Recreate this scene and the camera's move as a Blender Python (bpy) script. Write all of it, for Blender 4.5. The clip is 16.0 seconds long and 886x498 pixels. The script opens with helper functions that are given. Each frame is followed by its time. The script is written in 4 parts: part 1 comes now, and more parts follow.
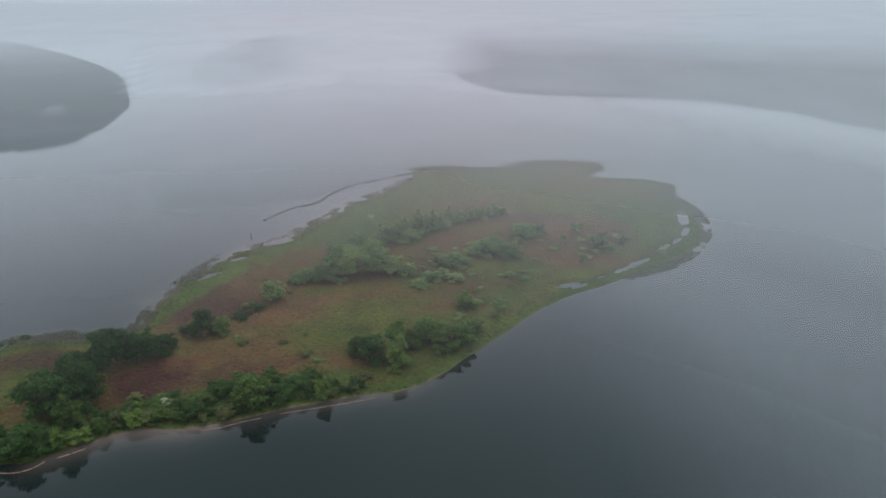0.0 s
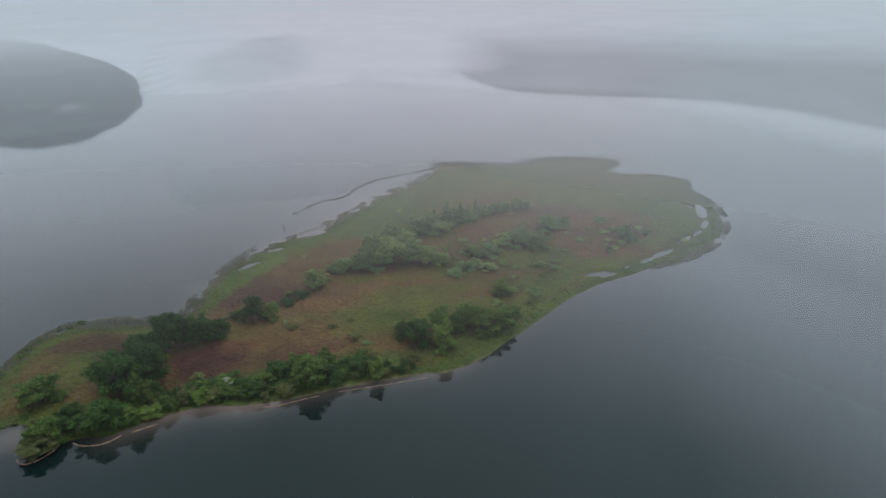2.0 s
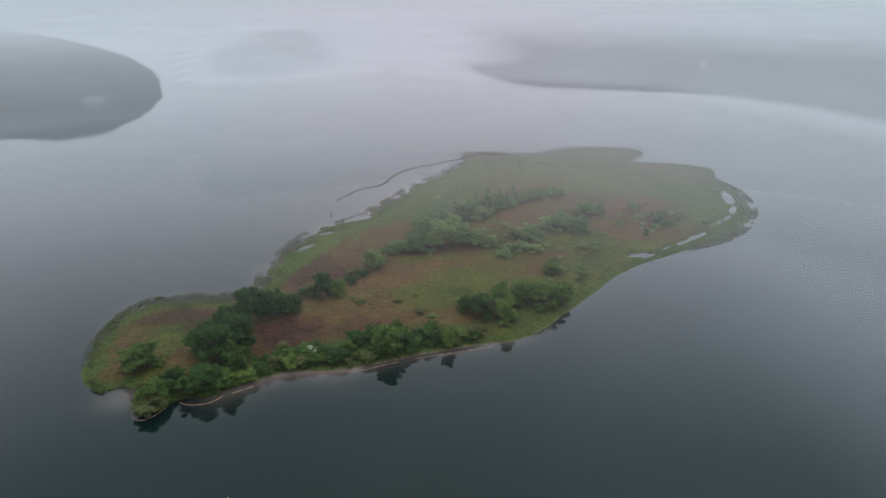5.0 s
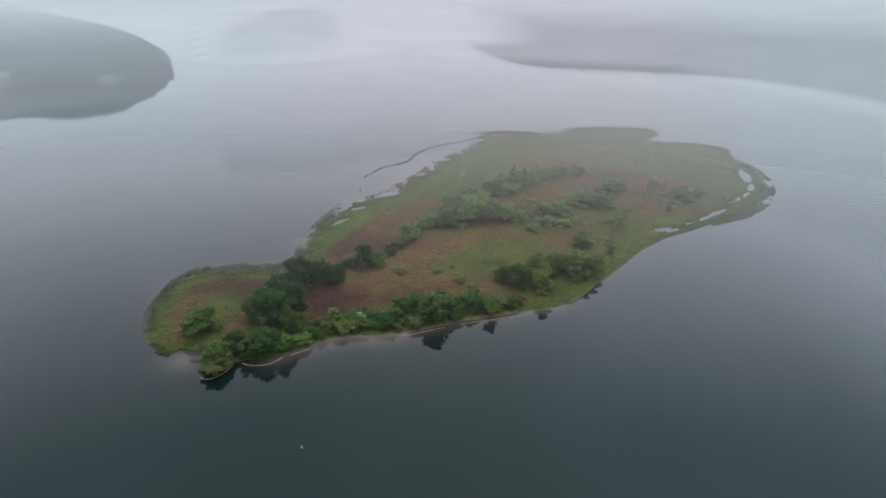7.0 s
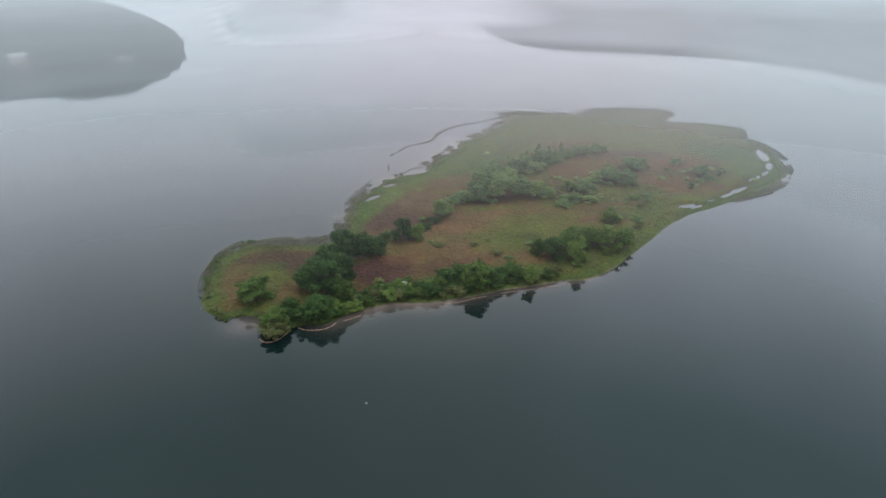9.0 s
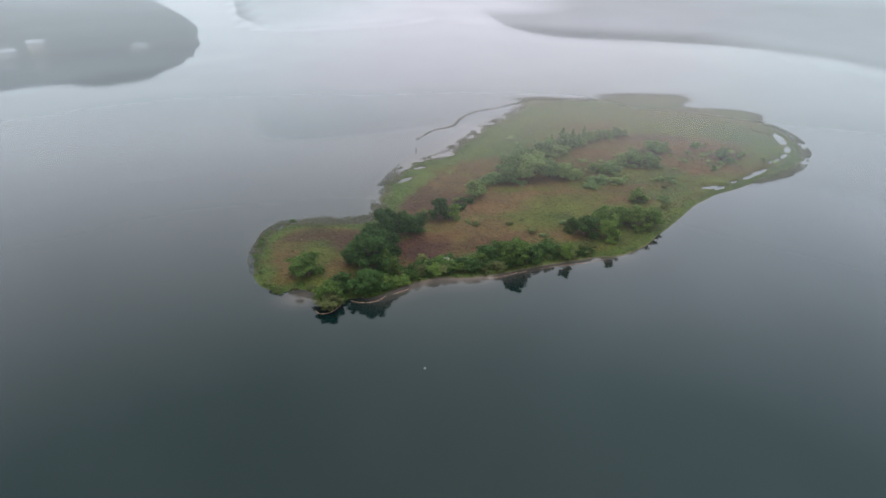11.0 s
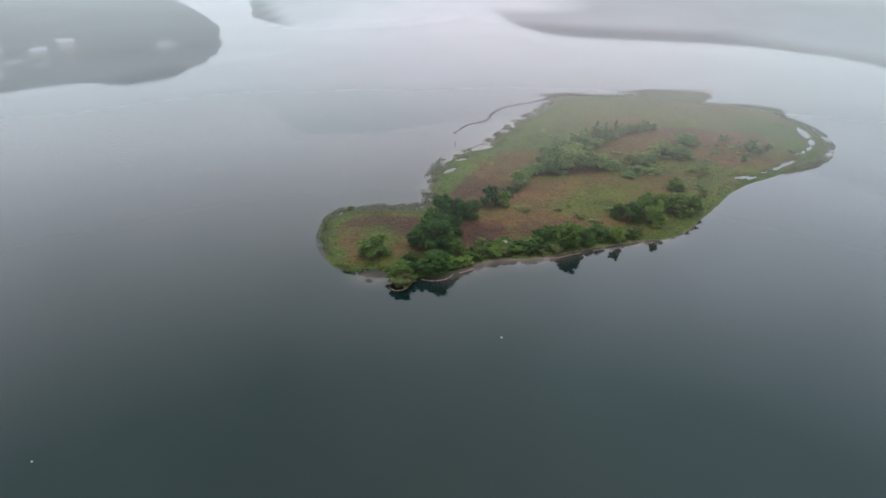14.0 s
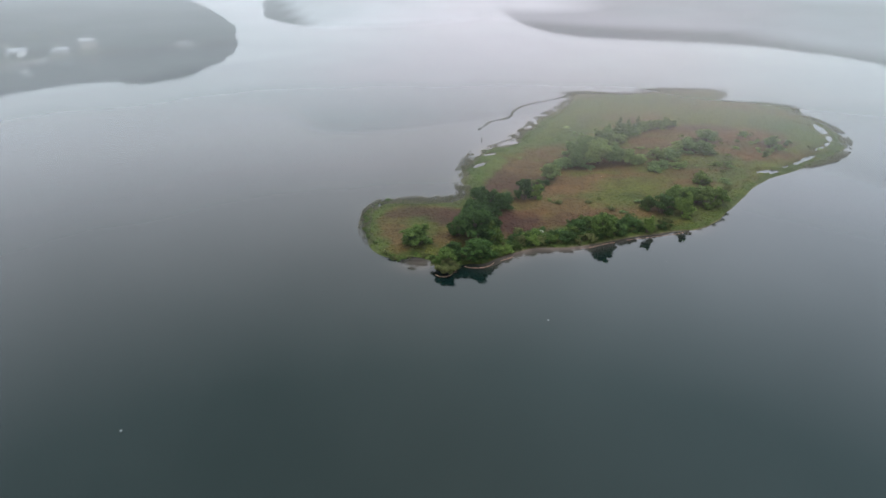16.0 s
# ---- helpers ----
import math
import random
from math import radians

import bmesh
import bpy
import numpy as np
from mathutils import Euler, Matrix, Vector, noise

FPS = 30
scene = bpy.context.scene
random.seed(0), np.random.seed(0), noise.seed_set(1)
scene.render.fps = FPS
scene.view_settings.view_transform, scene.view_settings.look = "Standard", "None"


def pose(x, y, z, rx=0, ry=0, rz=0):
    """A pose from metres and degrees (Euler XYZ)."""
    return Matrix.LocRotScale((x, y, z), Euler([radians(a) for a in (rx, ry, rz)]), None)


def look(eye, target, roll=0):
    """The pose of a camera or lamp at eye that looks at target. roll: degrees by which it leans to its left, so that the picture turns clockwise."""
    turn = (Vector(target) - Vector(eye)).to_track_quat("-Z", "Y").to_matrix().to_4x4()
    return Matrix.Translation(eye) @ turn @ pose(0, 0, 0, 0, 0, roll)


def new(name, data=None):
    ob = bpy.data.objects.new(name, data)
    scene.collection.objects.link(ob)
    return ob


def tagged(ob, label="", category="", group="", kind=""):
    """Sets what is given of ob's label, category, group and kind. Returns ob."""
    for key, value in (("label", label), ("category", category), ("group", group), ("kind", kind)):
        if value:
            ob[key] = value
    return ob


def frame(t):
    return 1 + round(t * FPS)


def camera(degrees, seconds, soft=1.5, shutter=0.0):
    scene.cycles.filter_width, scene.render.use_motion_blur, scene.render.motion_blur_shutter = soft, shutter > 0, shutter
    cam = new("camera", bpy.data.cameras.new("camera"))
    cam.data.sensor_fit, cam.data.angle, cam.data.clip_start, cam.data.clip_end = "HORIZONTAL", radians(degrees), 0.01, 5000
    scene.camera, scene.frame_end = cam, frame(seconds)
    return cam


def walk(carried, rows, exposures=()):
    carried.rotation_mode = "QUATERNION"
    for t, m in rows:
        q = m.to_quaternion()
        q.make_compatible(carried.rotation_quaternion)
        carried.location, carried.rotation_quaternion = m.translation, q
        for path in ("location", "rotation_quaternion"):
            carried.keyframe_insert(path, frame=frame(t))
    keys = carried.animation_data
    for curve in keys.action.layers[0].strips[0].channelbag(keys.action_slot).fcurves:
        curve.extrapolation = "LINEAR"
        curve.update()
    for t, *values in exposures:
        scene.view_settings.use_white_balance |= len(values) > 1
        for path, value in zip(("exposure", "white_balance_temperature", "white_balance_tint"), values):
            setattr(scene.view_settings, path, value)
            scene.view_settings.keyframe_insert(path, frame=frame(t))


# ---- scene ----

cam = camera(70.5, 16.0, soft=1.7)
PATH = [
    (0, (16.727, 25.375, 87.891), (16.671, 27.229, 87.144), -0.4),
    (0.5, (13.654, 23.228, 87.891), (13.601, 25.083, 87.143), -0.4),
    (1, (10.582, 21.082, 87.891), (10.53, 22.936, 87.142), -0.4),
    (1.5, (7.509, 18.936, 87.891), (7.46, 20.79, 87.143), -0.4),
    (2, (4.436, 16.79, 87.891), (4.39, 18.644, 87.143), -0.3),
    (2.5, (1.362, 14.644, 87.891), (1.319, 16.498, 87.142), -0.3),
    (3, (-1.713, 12.498, 87.891), (-1.755, 14.352, 87.142), -0.3),
    (3.5, (-4.789, 10.353, 87.891), (-4.828, 12.207, 87.142), -0.2),
    (4, (-7.867, 8.209, 87.891), (-7.904, 10.063, 87.142), -0.2),
    (6.5, (-23.264, -2.508, 87.889), (-23.293, -0.676, 87.088), 0.0),
    (7, (-26.346, -4.649, 87.889), (-26.373, -2.822, 87.077), 0.1),
    (7.5, (-29.431, -6.789, 87.889), (-29.455, -4.966, 87.065), 0.2),
    (8, (-32.518, -8.926, 87.889), (-32.541, -7.109, 87.054), 0.2),
    (8.5, (-35.607, -11.062, 87.889), (-35.629, -9.25, 87.042), 0.2),
    (9, (-38.699, -13.196, 87.889), (-38.72, -11.39, 87.031), 0.3),
    (11.5, (-54.169, -23.859, 87.887), (-54.186, -22.068, 86.996), 0.3),
    (12, (-57.265, -25.992, 87.887), (-57.281, -24.2, 86.997), 0.3),
    (12.5, (-60.362, -28.124, 87.887), (-60.378, -26.332, 86.998), 0.3),
    (13, (-63.461, -30.257, 87.887), (-63.477, -28.465, 86.998), 0.3),
    (13.5, (-66.561, -32.39, 87.887), (-66.576, -30.598, 86.999), 0.4),
    (14, (-69.662, -34.523, 87.887), (-69.677, -32.731, 87.0), 0.3),
    (14.5, (-72.763, -36.657, 87.887), (-72.78, -34.865, 87.0), 0.3),
    (15, (-75.865, -38.792, 87.887), (-75.882, -36.999, 87.001), 0.3),
    (15.5, (-78.968, -40.927, 87.886), (-78.984, -39.134, 87.001), 0.4),
    (16, (-82.07, -43.062, 87.886), (-82.088, -41.269, 87.001), 0.3),
]
walk(cam, [(t, look(eye, target, roll)) for t, eye, target, roll in PATH], [(0, -0.22, 6350, 10), (4, -0.15, 6380, 10), (7, 0.06, 6450, 10), (9, 0.2, 6500, 10), (12, 0.34, 6560, 10), (16, 0.33, 6600, 10)])

# ---- world, sun, exposure ----
SUN_EL, SUN_AZ = radians(74), radians(14)      # the sun stands ahead of the flight, behind the cloud
SUN_DIR = Vector((math.sin(SUN_AZ) * math.cos(SUN_EL), math.cos(SUN_AZ) * math.cos(SUN_EL), math.sin(SUN_EL)))


def node(tree, kind, inputs=None, **props):
    n = tree.nodes.new(kind)
    for k, v in props.items():
        setattr(n, k, v)
    for k, v in (inputs or {}).items():
        if isinstance(v, bpy.types.NodeSocket):
            tree.links.new(v, n.inputs[k])
        else:
            n.inputs[k].default_value = v
    return n


def build_world():
    w = bpy.data.worlds.new("overcast_sky")
    w.use_nodes = True
    t = w.node_tree
    t.nodes.clear()
    sky = node(t, "ShaderNodeTexSky", sky_type="NISHITA", sun_disc=False, sun_elevation=SUN_EL, sun_rotation=SUN_AZ,
               air_density=1.6, dust_density=6.0)
    way = node(t, "ShaderNodeTexCoord").outputs["Generated"]
    up = node(t, "ShaderNodeSeparateXYZ", {0: way}).outputs["Z"]
    ramp = node(t, "ShaderNodeValToRGB", {0: up})
    r = ramp.color_ramp
    r.elements[0].position, r.elements[0].color = 0.0, (8.2, 8.8, 9.7, 1)
    r.elements[1].position, r.elements[1].color = 1.0, (26.0, 27.6, 28.8, 1)
    for at, c in ((0.1, (11.3, 11.4, 12.8, 1)), (0.27, (16.2, 15.7, 17.2, 1)), (0.42, (14.2, 14.4, 15.5, 1)), (0.6, (8.7, 10.3, 11.0, 1)), (0.76, (9.8, 11.4, 12.1, 1)), (0.9, (21.0, 22.6, 23.6, 1))):
        r.elements.new(at).color = c
    # brighter cloud round the hidden sun
    near_sun = node(t, "ShaderNodeVectorMath", {0: way, 1: SUN_DIR}, operation="DOT_PRODUCT").outputs["Value"]
    glow = node(t, "ShaderNodeMapRange", {0: near_sun, 1: 0.2, 2: 1.0, 3: 0.92, 4: 1.2}, interpolation_type="SMOOTHSTEP").outputs[0]
    cloud = node(t, "ShaderNodeTexNoise", {"Vector": way, "Scale": 2.6, "Detail": 3.0}).outputs[0]
    patch = node(t, "ShaderNodeMapRange", {0: cloud, 1: 0.3, 2: 0.7, 3: 0.88, 4: 1.12}).outputs[0]
    # the fog is thinner, and the sky brighter, to the east
    east = node(t, "ShaderNodeVectorMath", {0: way, 1: (0.84, 0.53, 0.1)}, operation="DOT_PRODUCT").outputs["Value"]
    thin = node(t, "ShaderNodeMapRange", {0: east, 1: 0.2, 2: 0.95, 3: 0.96, 4: 1.42}, interpolation_type="SMOOTHSTEP").outputs[0]
    glow = node(t, "ShaderNodeMath", {0: glow, 1: thin}, operation="MULTIPLY").outputs[0]
    both = node(t, "ShaderNodeMath", {0: glow, 1: patch}, operation="MULTIPLY").outputs[0]
    cool = node(t, "ShaderNodeMapRange", {0: east, 1: 0.45, 2: 0.95, 3: 0.0, 4: 1.0}).outputs[0]
    west = node(t, "ShaderNodeVectorMath", {0: way, 1: (-0.84, 0.53, 0.1)}, operation="DOT_PRODUCT").outputs["Value"]
    west = node(t, "ShaderNodeMapRange", {0: west, 1: 0.5, 2: 0.95, 3: 0.0, 4: 0.45}).outputs[0]
    cool = node(t, "ShaderNodeMath", {0: cool, 1: west}, operation="MAXIMUM").outputs[0]
    blue = node(t, "ShaderNodeVectorMath", {0: ramp.outputs[0], 1: (0.88, 1.0, 1.08)}, operation="MULTIPLY").outputs[0]
    tint = node(t, "ShaderNodeMix", {0: cool, 6: ramp.outputs[0], 7: blue}, data_type="RGBA").outputs[2]
    grey = node(t, "ShaderNodeVectorMath", {0: tint, "Scale": both}, operation="SCALE").outputs[0]
    mix = node(t, "ShaderNodeMix", {0: 0.9, 6: sky.outputs[0], 7: grey}, data_type="RGBA").outputs[2]
    bg = node(t, "ShaderNodeBackground", {"Color": mix, "Strength": 0.1})
    out = node(t, "ShaderNodeOutputWorld", {"Surface": bg.outputs[0]})
    scene.world = w


build_world()
sun = new("sun", bpy.data.lights.new("sun", "SUN"))
sun.data.energy, sun.data.angle, sun.data.color = 0.7, radians(40), (1.0, 0.96, 0.9)
sun.matrix_world = look(SUN_DIR * 500, (0, 0, 0))


# ---- materials ----
def material(name):
    m = bpy.data.materials.new(name)
    m.use_nodes = True
    t = m.node_tree
    t.nodes.clear()
    out = node(t, "ShaderNodeOutputMaterial")
    return m, t, out


def ground_place(t):
    return node(t, "ShaderNodeNewGeometry").outputs["Position"]


def noise_tex(t, place, scale, detail=3.0, rough=0.55):
    return node(t, "ShaderNodeTexNoise", {"Vector": place, "Scale": scale, "Detail": detail, "Roughness": rough}).outputs[0]


def span(t, value, a, b, lo, hi):
    return node(t, "ShaderNodeMapRange", {0: value, 1: a, 2: b, 3: lo, 4: hi}).outputs[0]


def times(t, a, b):
    return node(t, "ShaderNodeMath", {0: a, 1: b}, operation="MULTIPLY").outputs[0]


def scaled(t, colour, value):
    return node(t, "ShaderNodeVectorMath", {0: colour, "Scale": value}, operation="SCALE").outputs[0]


def blend(t, fac, a, b):
    return node(t, "ShaderNodeMix", {0: fac, 6: a, 7: b}, data_type="RGBA").outputs[2]


def bump(t, height, strength, distance):
    return node(t, "ShaderNodeBump", {"Height": height, "Strength": strength, "Distance": distance}).outputs[0]


def surface(t, out, colour, rough=0.8, normal=None, sheen=0.0, spec=0.3, metal=0.0):
    ins = {"Base Color": colour, "Roughness": rough, "Metallic": metal, "Specular IOR Level": spec, "Sheen Weight": sheen, "Sheen Roughness": 0.55,
           "Sheen Tint": (0.95, 1.0, 0.98, 1)}
    if normal is not None:
        ins["Normal"] = normal
    p = node(t, "ShaderNodeBsdfPrincipled", ins)
    t.links.new(p.outputs[0], out.inputs["Surface"])
    return p


def foliage(name, colour, other, sheen=0.03):
    """Wet leaves: two tones from clump to clump, a third variation from plant to plant."""
    m, t, out = material(name)
    island = node(t, "ShaderNodeNewGeometry").outputs["Random Per Island"]
    plant = node(t, "ShaderNodeObjectInfo").outputs["Random"]
    c = blend(t, span(t, island, 0, 1, 0.0, 1.0), (*colour, 1), (*other, 1))
    c = scaled(t, c, span(t, plant, 0, 1, 0.75, 1.25))
    n = noise_tex(t, ground_place(t), 1.2)
    c = scaled(t, c, span(t, n, 0.3, 0.7, 0.8, 1.2))
    p = surface(t, out, c, 0.75, sheen=sheen, spec=0.08)
    glow = node(t, "ShaderNodeBsdfTranslucent", {"Color": c})
    mix = node(t, "ShaderNodeMixShader", {0: 0.35, 1: p.outputs[0], 2: glow.outputs[0]})
    t.links.new(mix.outputs[0], out.inputs["Surface"])
    return m


def plain(name, colour, rough=0.7, scale=3.0, vary=0.25, sheen=0.0, metal=0.0):
    m, t, out = material(name)
    n = noise_tex(t, ground_place(t), scale)
    n2 = noise_tex(t, ground_place(t), scale * 7)
    c = scaled(t, (*colour,), span(t, n, 0.3, 0.7, 1 - vary, 1 + vary))
    c = scaled(t, c, span(t, n2, 0.3, 0.7, 1 - vary / 2, 1 + vary / 2))
    surface(t, out, c, rough, bump(t, n2, 0.3, 0.02), sheen=sheen, metal=metal)
    return m


def meadow_material():
    """Grass, sedge and heath: the plants' own colours, with far haze painted in, are carried by the mesh, broken up at
    two scales.
    """
    m, t, out = material("meadow")
    c = node(t, "ShaderNodeAttribute", attribute_name="cover").outputs["Color"]
    place = ground_place(t)
    big, small, fine = noise_tex(t, place, 0.12, 4), noise_tex(t, place, 0.9, 4, 0.65), noise_tex(t, place, 4.0, 3, 0.7)
    c = scaled(t, c, span(t, big, 0.3, 0.7, 0.78, 1.22))
    c = scaled(t, c, span(t, small, 0.3, 0.7, 0.66, 1.34))
    c = scaled(t, c, span(t, fine, 0.3, 0.7, 0.82, 1.18))
    dry = blend(t, span(t, noise_tex(t, place, 0.35, 5, 0.7), 0.5, 0.75, 0.0, 0.25), c, (0.082, 0.054, 0.026, 1))
    tuft = node(t, "ShaderNodeNewGeometry").outputs["Random Per Island"]
    dry = scaled(t, dry, span(t, tuft, 0, 1, 0.92, 1.08))
    surface(t, out, dry, 0.75, bump(t, fine, 0.3, 0.2), spec=0.12)
    return m


def water_material():
    m, t, out = material("lake_water")
    place = ground_place(t)
    flat = node(t, "ShaderNodeMapping", {"Vector": place, "Scale": (1.0, 0.45, 1.0)}).outputs[0]
    slick = noise_tex(t, flat, 0.012, 3, 0.5)
    shallow = node(t, "ShaderNodeAttribute", attribute_name="shallow").outputs["Fac"]
    body = blend(t, slick, (0.0010, 0.0060, 0.0055, 1), (0.0013, 0.0068, 0.0064, 1))
    body = blend(t, shallow, body, (0.16, 0.122, 0.105, 1))
    weed = node(t, "ShaderNodeAttribute", attribute_name="weed").outputs["Fac"]
    body = blend(t, times(t, weed, span(t, noise_tex(t, place, 0.25, 4, 0.65), 0.3, 0.7, 0.55, 1.1)), body, (0.075, 0.068, 0.05, 1))
    p = node(t, "ShaderNodeBsdfPrincipled", {"Base Color": body, "Roughness": span(t, slick, 0.0, 1.0, 0.02, 0.08), "IOR": 1.333})
    t.links.new(p.outputs[0], out.inputs["Surface"])
    return m


def mist_material():
    """Thin drifting mist: mostly clear, white where it scatters the sky's light; haze is painted into its opacity and
    tint.
    """
    m, t, out = material("mist")
    dens = node(t, "ShaderNodeAttribute", attribute_name="veil").outputs["Fac"]
    n = noise_tex(t, ground_place(t), 0.02, 4, 0.5)
    wisps = node(t, "ShaderNodeMapRange", {0: n, 1: 0.0, 2: 1.0, 3: 0.92, 4: 1.08}).outputs[0]
    fac = node(t, "ShaderNodeMath", {0: dens, 1: wisps}, operation="MULTIPLY", use_clamp=True).outputs[0]
    # haze tint painted by place: lavender over the open water, bluer towards the woods on either hand
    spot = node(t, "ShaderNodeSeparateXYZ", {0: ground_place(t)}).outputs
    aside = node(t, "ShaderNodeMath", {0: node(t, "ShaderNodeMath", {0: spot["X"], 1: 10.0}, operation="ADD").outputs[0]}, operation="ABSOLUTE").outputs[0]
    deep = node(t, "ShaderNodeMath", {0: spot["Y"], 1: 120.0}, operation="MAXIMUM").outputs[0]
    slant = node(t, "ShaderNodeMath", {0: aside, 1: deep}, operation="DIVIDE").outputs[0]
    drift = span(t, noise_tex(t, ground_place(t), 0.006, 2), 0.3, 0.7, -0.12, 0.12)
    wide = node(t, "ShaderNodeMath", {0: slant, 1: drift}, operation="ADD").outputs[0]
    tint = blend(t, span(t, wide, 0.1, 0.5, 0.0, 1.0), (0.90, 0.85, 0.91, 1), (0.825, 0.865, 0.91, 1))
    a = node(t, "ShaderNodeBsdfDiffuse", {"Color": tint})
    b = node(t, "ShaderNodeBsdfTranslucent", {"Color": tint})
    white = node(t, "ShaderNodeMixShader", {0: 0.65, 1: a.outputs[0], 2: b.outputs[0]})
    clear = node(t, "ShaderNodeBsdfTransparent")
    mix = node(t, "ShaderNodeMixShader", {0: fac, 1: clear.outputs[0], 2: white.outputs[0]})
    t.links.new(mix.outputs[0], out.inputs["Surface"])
    return m


M_MEADOW, M_WATER, M_MIST = meadow_material(), water_material(), mist_material()
M_LEAF = {
    "dark": foliage("dark_foliage", (0.016, 0.040, 0.009), (0.050, 0.094, 0.021)),
    "mid": foliage("green_foliage", (0.032, 0.063, 0.012), (0.092, 0.142, 0.030)),
    "light": foliage("light_foliage", (0.058, 0.100, 0.018), (0.132, 0.185, 0.042)),
    # pale and blue are grey-green leaves lightened further, with distance haze in the colour
    "pale": foliage("haze_pale_foliage", (0.100, 0.146, 0.046), (0.225, 0.285, 0.104)),
    "olive": foliage("olive_foliage", (0.060, 0.072, 0.023), (0.135, 0.145, 0.049)),
    "blue": foliage("haze_grey_green_foliage", (0.070, 0.116, 0.042), (0.168, 0.226, 0.086)),
    "far": foliage("far_foliage", (0.018, 0.036, 0.022), (0.034, 0.058, 0.036), 0.03),
}
M_BARK = plain("bark", (0.09, 0.07, 0.055), 0.9, 6)
M_REED = foliage("reeds", (0.082, 0.080, 0.050), (0.15, 0.14, 0.10), 0.03)
M_BOOM = plain("orange_boom", (0.25, 0.145, 0.1), 0.6, 1.5)
M_BUOY = plain("white_buoy", (0.4, 0.4, 0.4), 0.4, 8, 0.05)
M_WALLS = {"white": plain("white_boards", (0.78, 0.78, 0.76), 0.6, 1.0, 0.06), "grey": plain("grey_boards", (0.28, 0.28, 0.27), 0.7, 1.0, 0.1),
           "tan": plain("tan_boards", (0.3, 0.25, 0.21), 0.7, 1.0, 0.1)}
M_ROOF = plain("grey_shingles", (0.3, 0.3, 0.31), 0.8, 1.2, 0.15)
M_ROOF_PALE = plain("pale_metal_roof", (0.27, 0.28, 0.3), 0.4, 1.2, 0.06)
M_STONE = plain("pale_stone", (0.2, 0.195, 0.18), 0.85, 0.8, 0.2)
M_SOIL = plain("woodland_floor", (0.06, 0.06, 0.035), 0.9, 0.2)
M_TIMBER = plain("weathered_timber", (0.14, 0.12, 0.1), 0.85, 4)


M_LEAF["blossom"] = foliage("blossom", (0.09, 0.12, 0.05), (0.42, 0.43, 0.34))


def glass_material():
    m, t, out = material("window_glass")
    surface(t, out, (0.03, 0.035, 0.04, 1), 0.08, spec=0.6)
    return m


M_GLASS = glass_material()


# ---- mesh helpers ----
def mesh_from(name, verts, faces, mat, smooth=False):
    me = bpy.data.meshes.new(name)
    if isinstance(faces, np.ndarray):
        v, f = np.asarray(verts, dtype=np.float32), faces.astype(np.int32)
        me.vertices.add(len(v))
        me.vertices.foreach_set("co", v.ravel())
        me.loops.add(f.size)
        me.loops.foreach_set("vertex_index", f.ravel())
        me.polygons.add(len(f))
        me.polygons.foreach_set("loop_start", np.arange(len(f), dtype=np.int32) * f.shape[1])
    else:
        me.from_pydata([tuple(map(float, v)) for v in verts], [], [tuple(map(int, f)) for f in faces])
    me.materials.append(mat)
    if smooth:
        me.polygons.foreach_set("use_smooth", [True] * len(me.polygons))
    me.update(calc_edges=True)
    return me


def part(name, me, parent, label=""):
    ob = new(name, me)
    ob.parent = parent
    if label:
        ob["label"] = label
    return ob


def from_bm(name, bm, mat):
    me = bpy.data.meshes.new(name)
    bm.normal_update()
    bm.to_mesh(me)
    bm.free()
    me.materials.append(mat)
    return me


def add_floats(me, name, values):
    me.attributes.new(name, "FLOAT", "POINT").data.foreach_set("value", np.asarray(values, dtype=np.float32))


def add_colours(me, name, values):
    rgba = np.ones((len(values), 4), dtype=np.float32)
    rgba[:, :3] = values
    me.attributes.new(name, "FLOAT_COLOR", "POINT").data.foreach_set("color", rgba.ravel())


def value_noise(x, y, size, seed):
    """Smooth noise from 0 to 1 with features of that many metres."""
    rng = np.random.RandomState(seed)
    lattice = rng.rand(64, 64)
    u, v = x / size, y / size
    i, j = np.floor(u).astype(int), np.floor(v).astype(int)
    a, b = u - i, v - j
    a, b = a * a * (3 - 2 * a), b * b * (3 - 2 * b)
    g = lambda p, q: lattice[p % 64, q % 64]
    return (g(i, j) * (1 - a) + g(i + 1, j) * a) * (1 - b) + (g(i, j + 1) * (1 - a) + g(i + 1, j + 1) * a) * b


def fractal(x, y, size, seed, octaves=3):
    total, weight = 0, 0
    for k in range(octaves):
        total = total + value_noise(x, y, size / 2 ** k, seed + k) / 2 ** k
        weight += 1 / 2 ** k
    return total / weight


def smooth(a, lo, hi):
    s = np.clip((a - lo) / (hi - lo), 0, 1)
    return s * s * (3 - 2 * s)


def curve_through(points, per=5, closed=True):
    p, n, out = np.array(points, float), len(points), []
    for i in range(n if closed else n - 1):
        k = [(i + d) % n if closed else min(max(i + d, 0), n - 1) for d in (-1, 0, 1, 2)]
        a, b, c, d = p[k[0]], p[k[1]], p[k[2]], p[k[3]]
        for s in np.arange(per) / per:
            out.append(0.5 * (2 * b + (c - a) * s + (2 * a - 5 * b + 4 * c - d) * s * s + (3 * b - a - 3 * c + d) * s ** 3))
    if not closed:
        out.append(p[-1])
    return np.array(out)


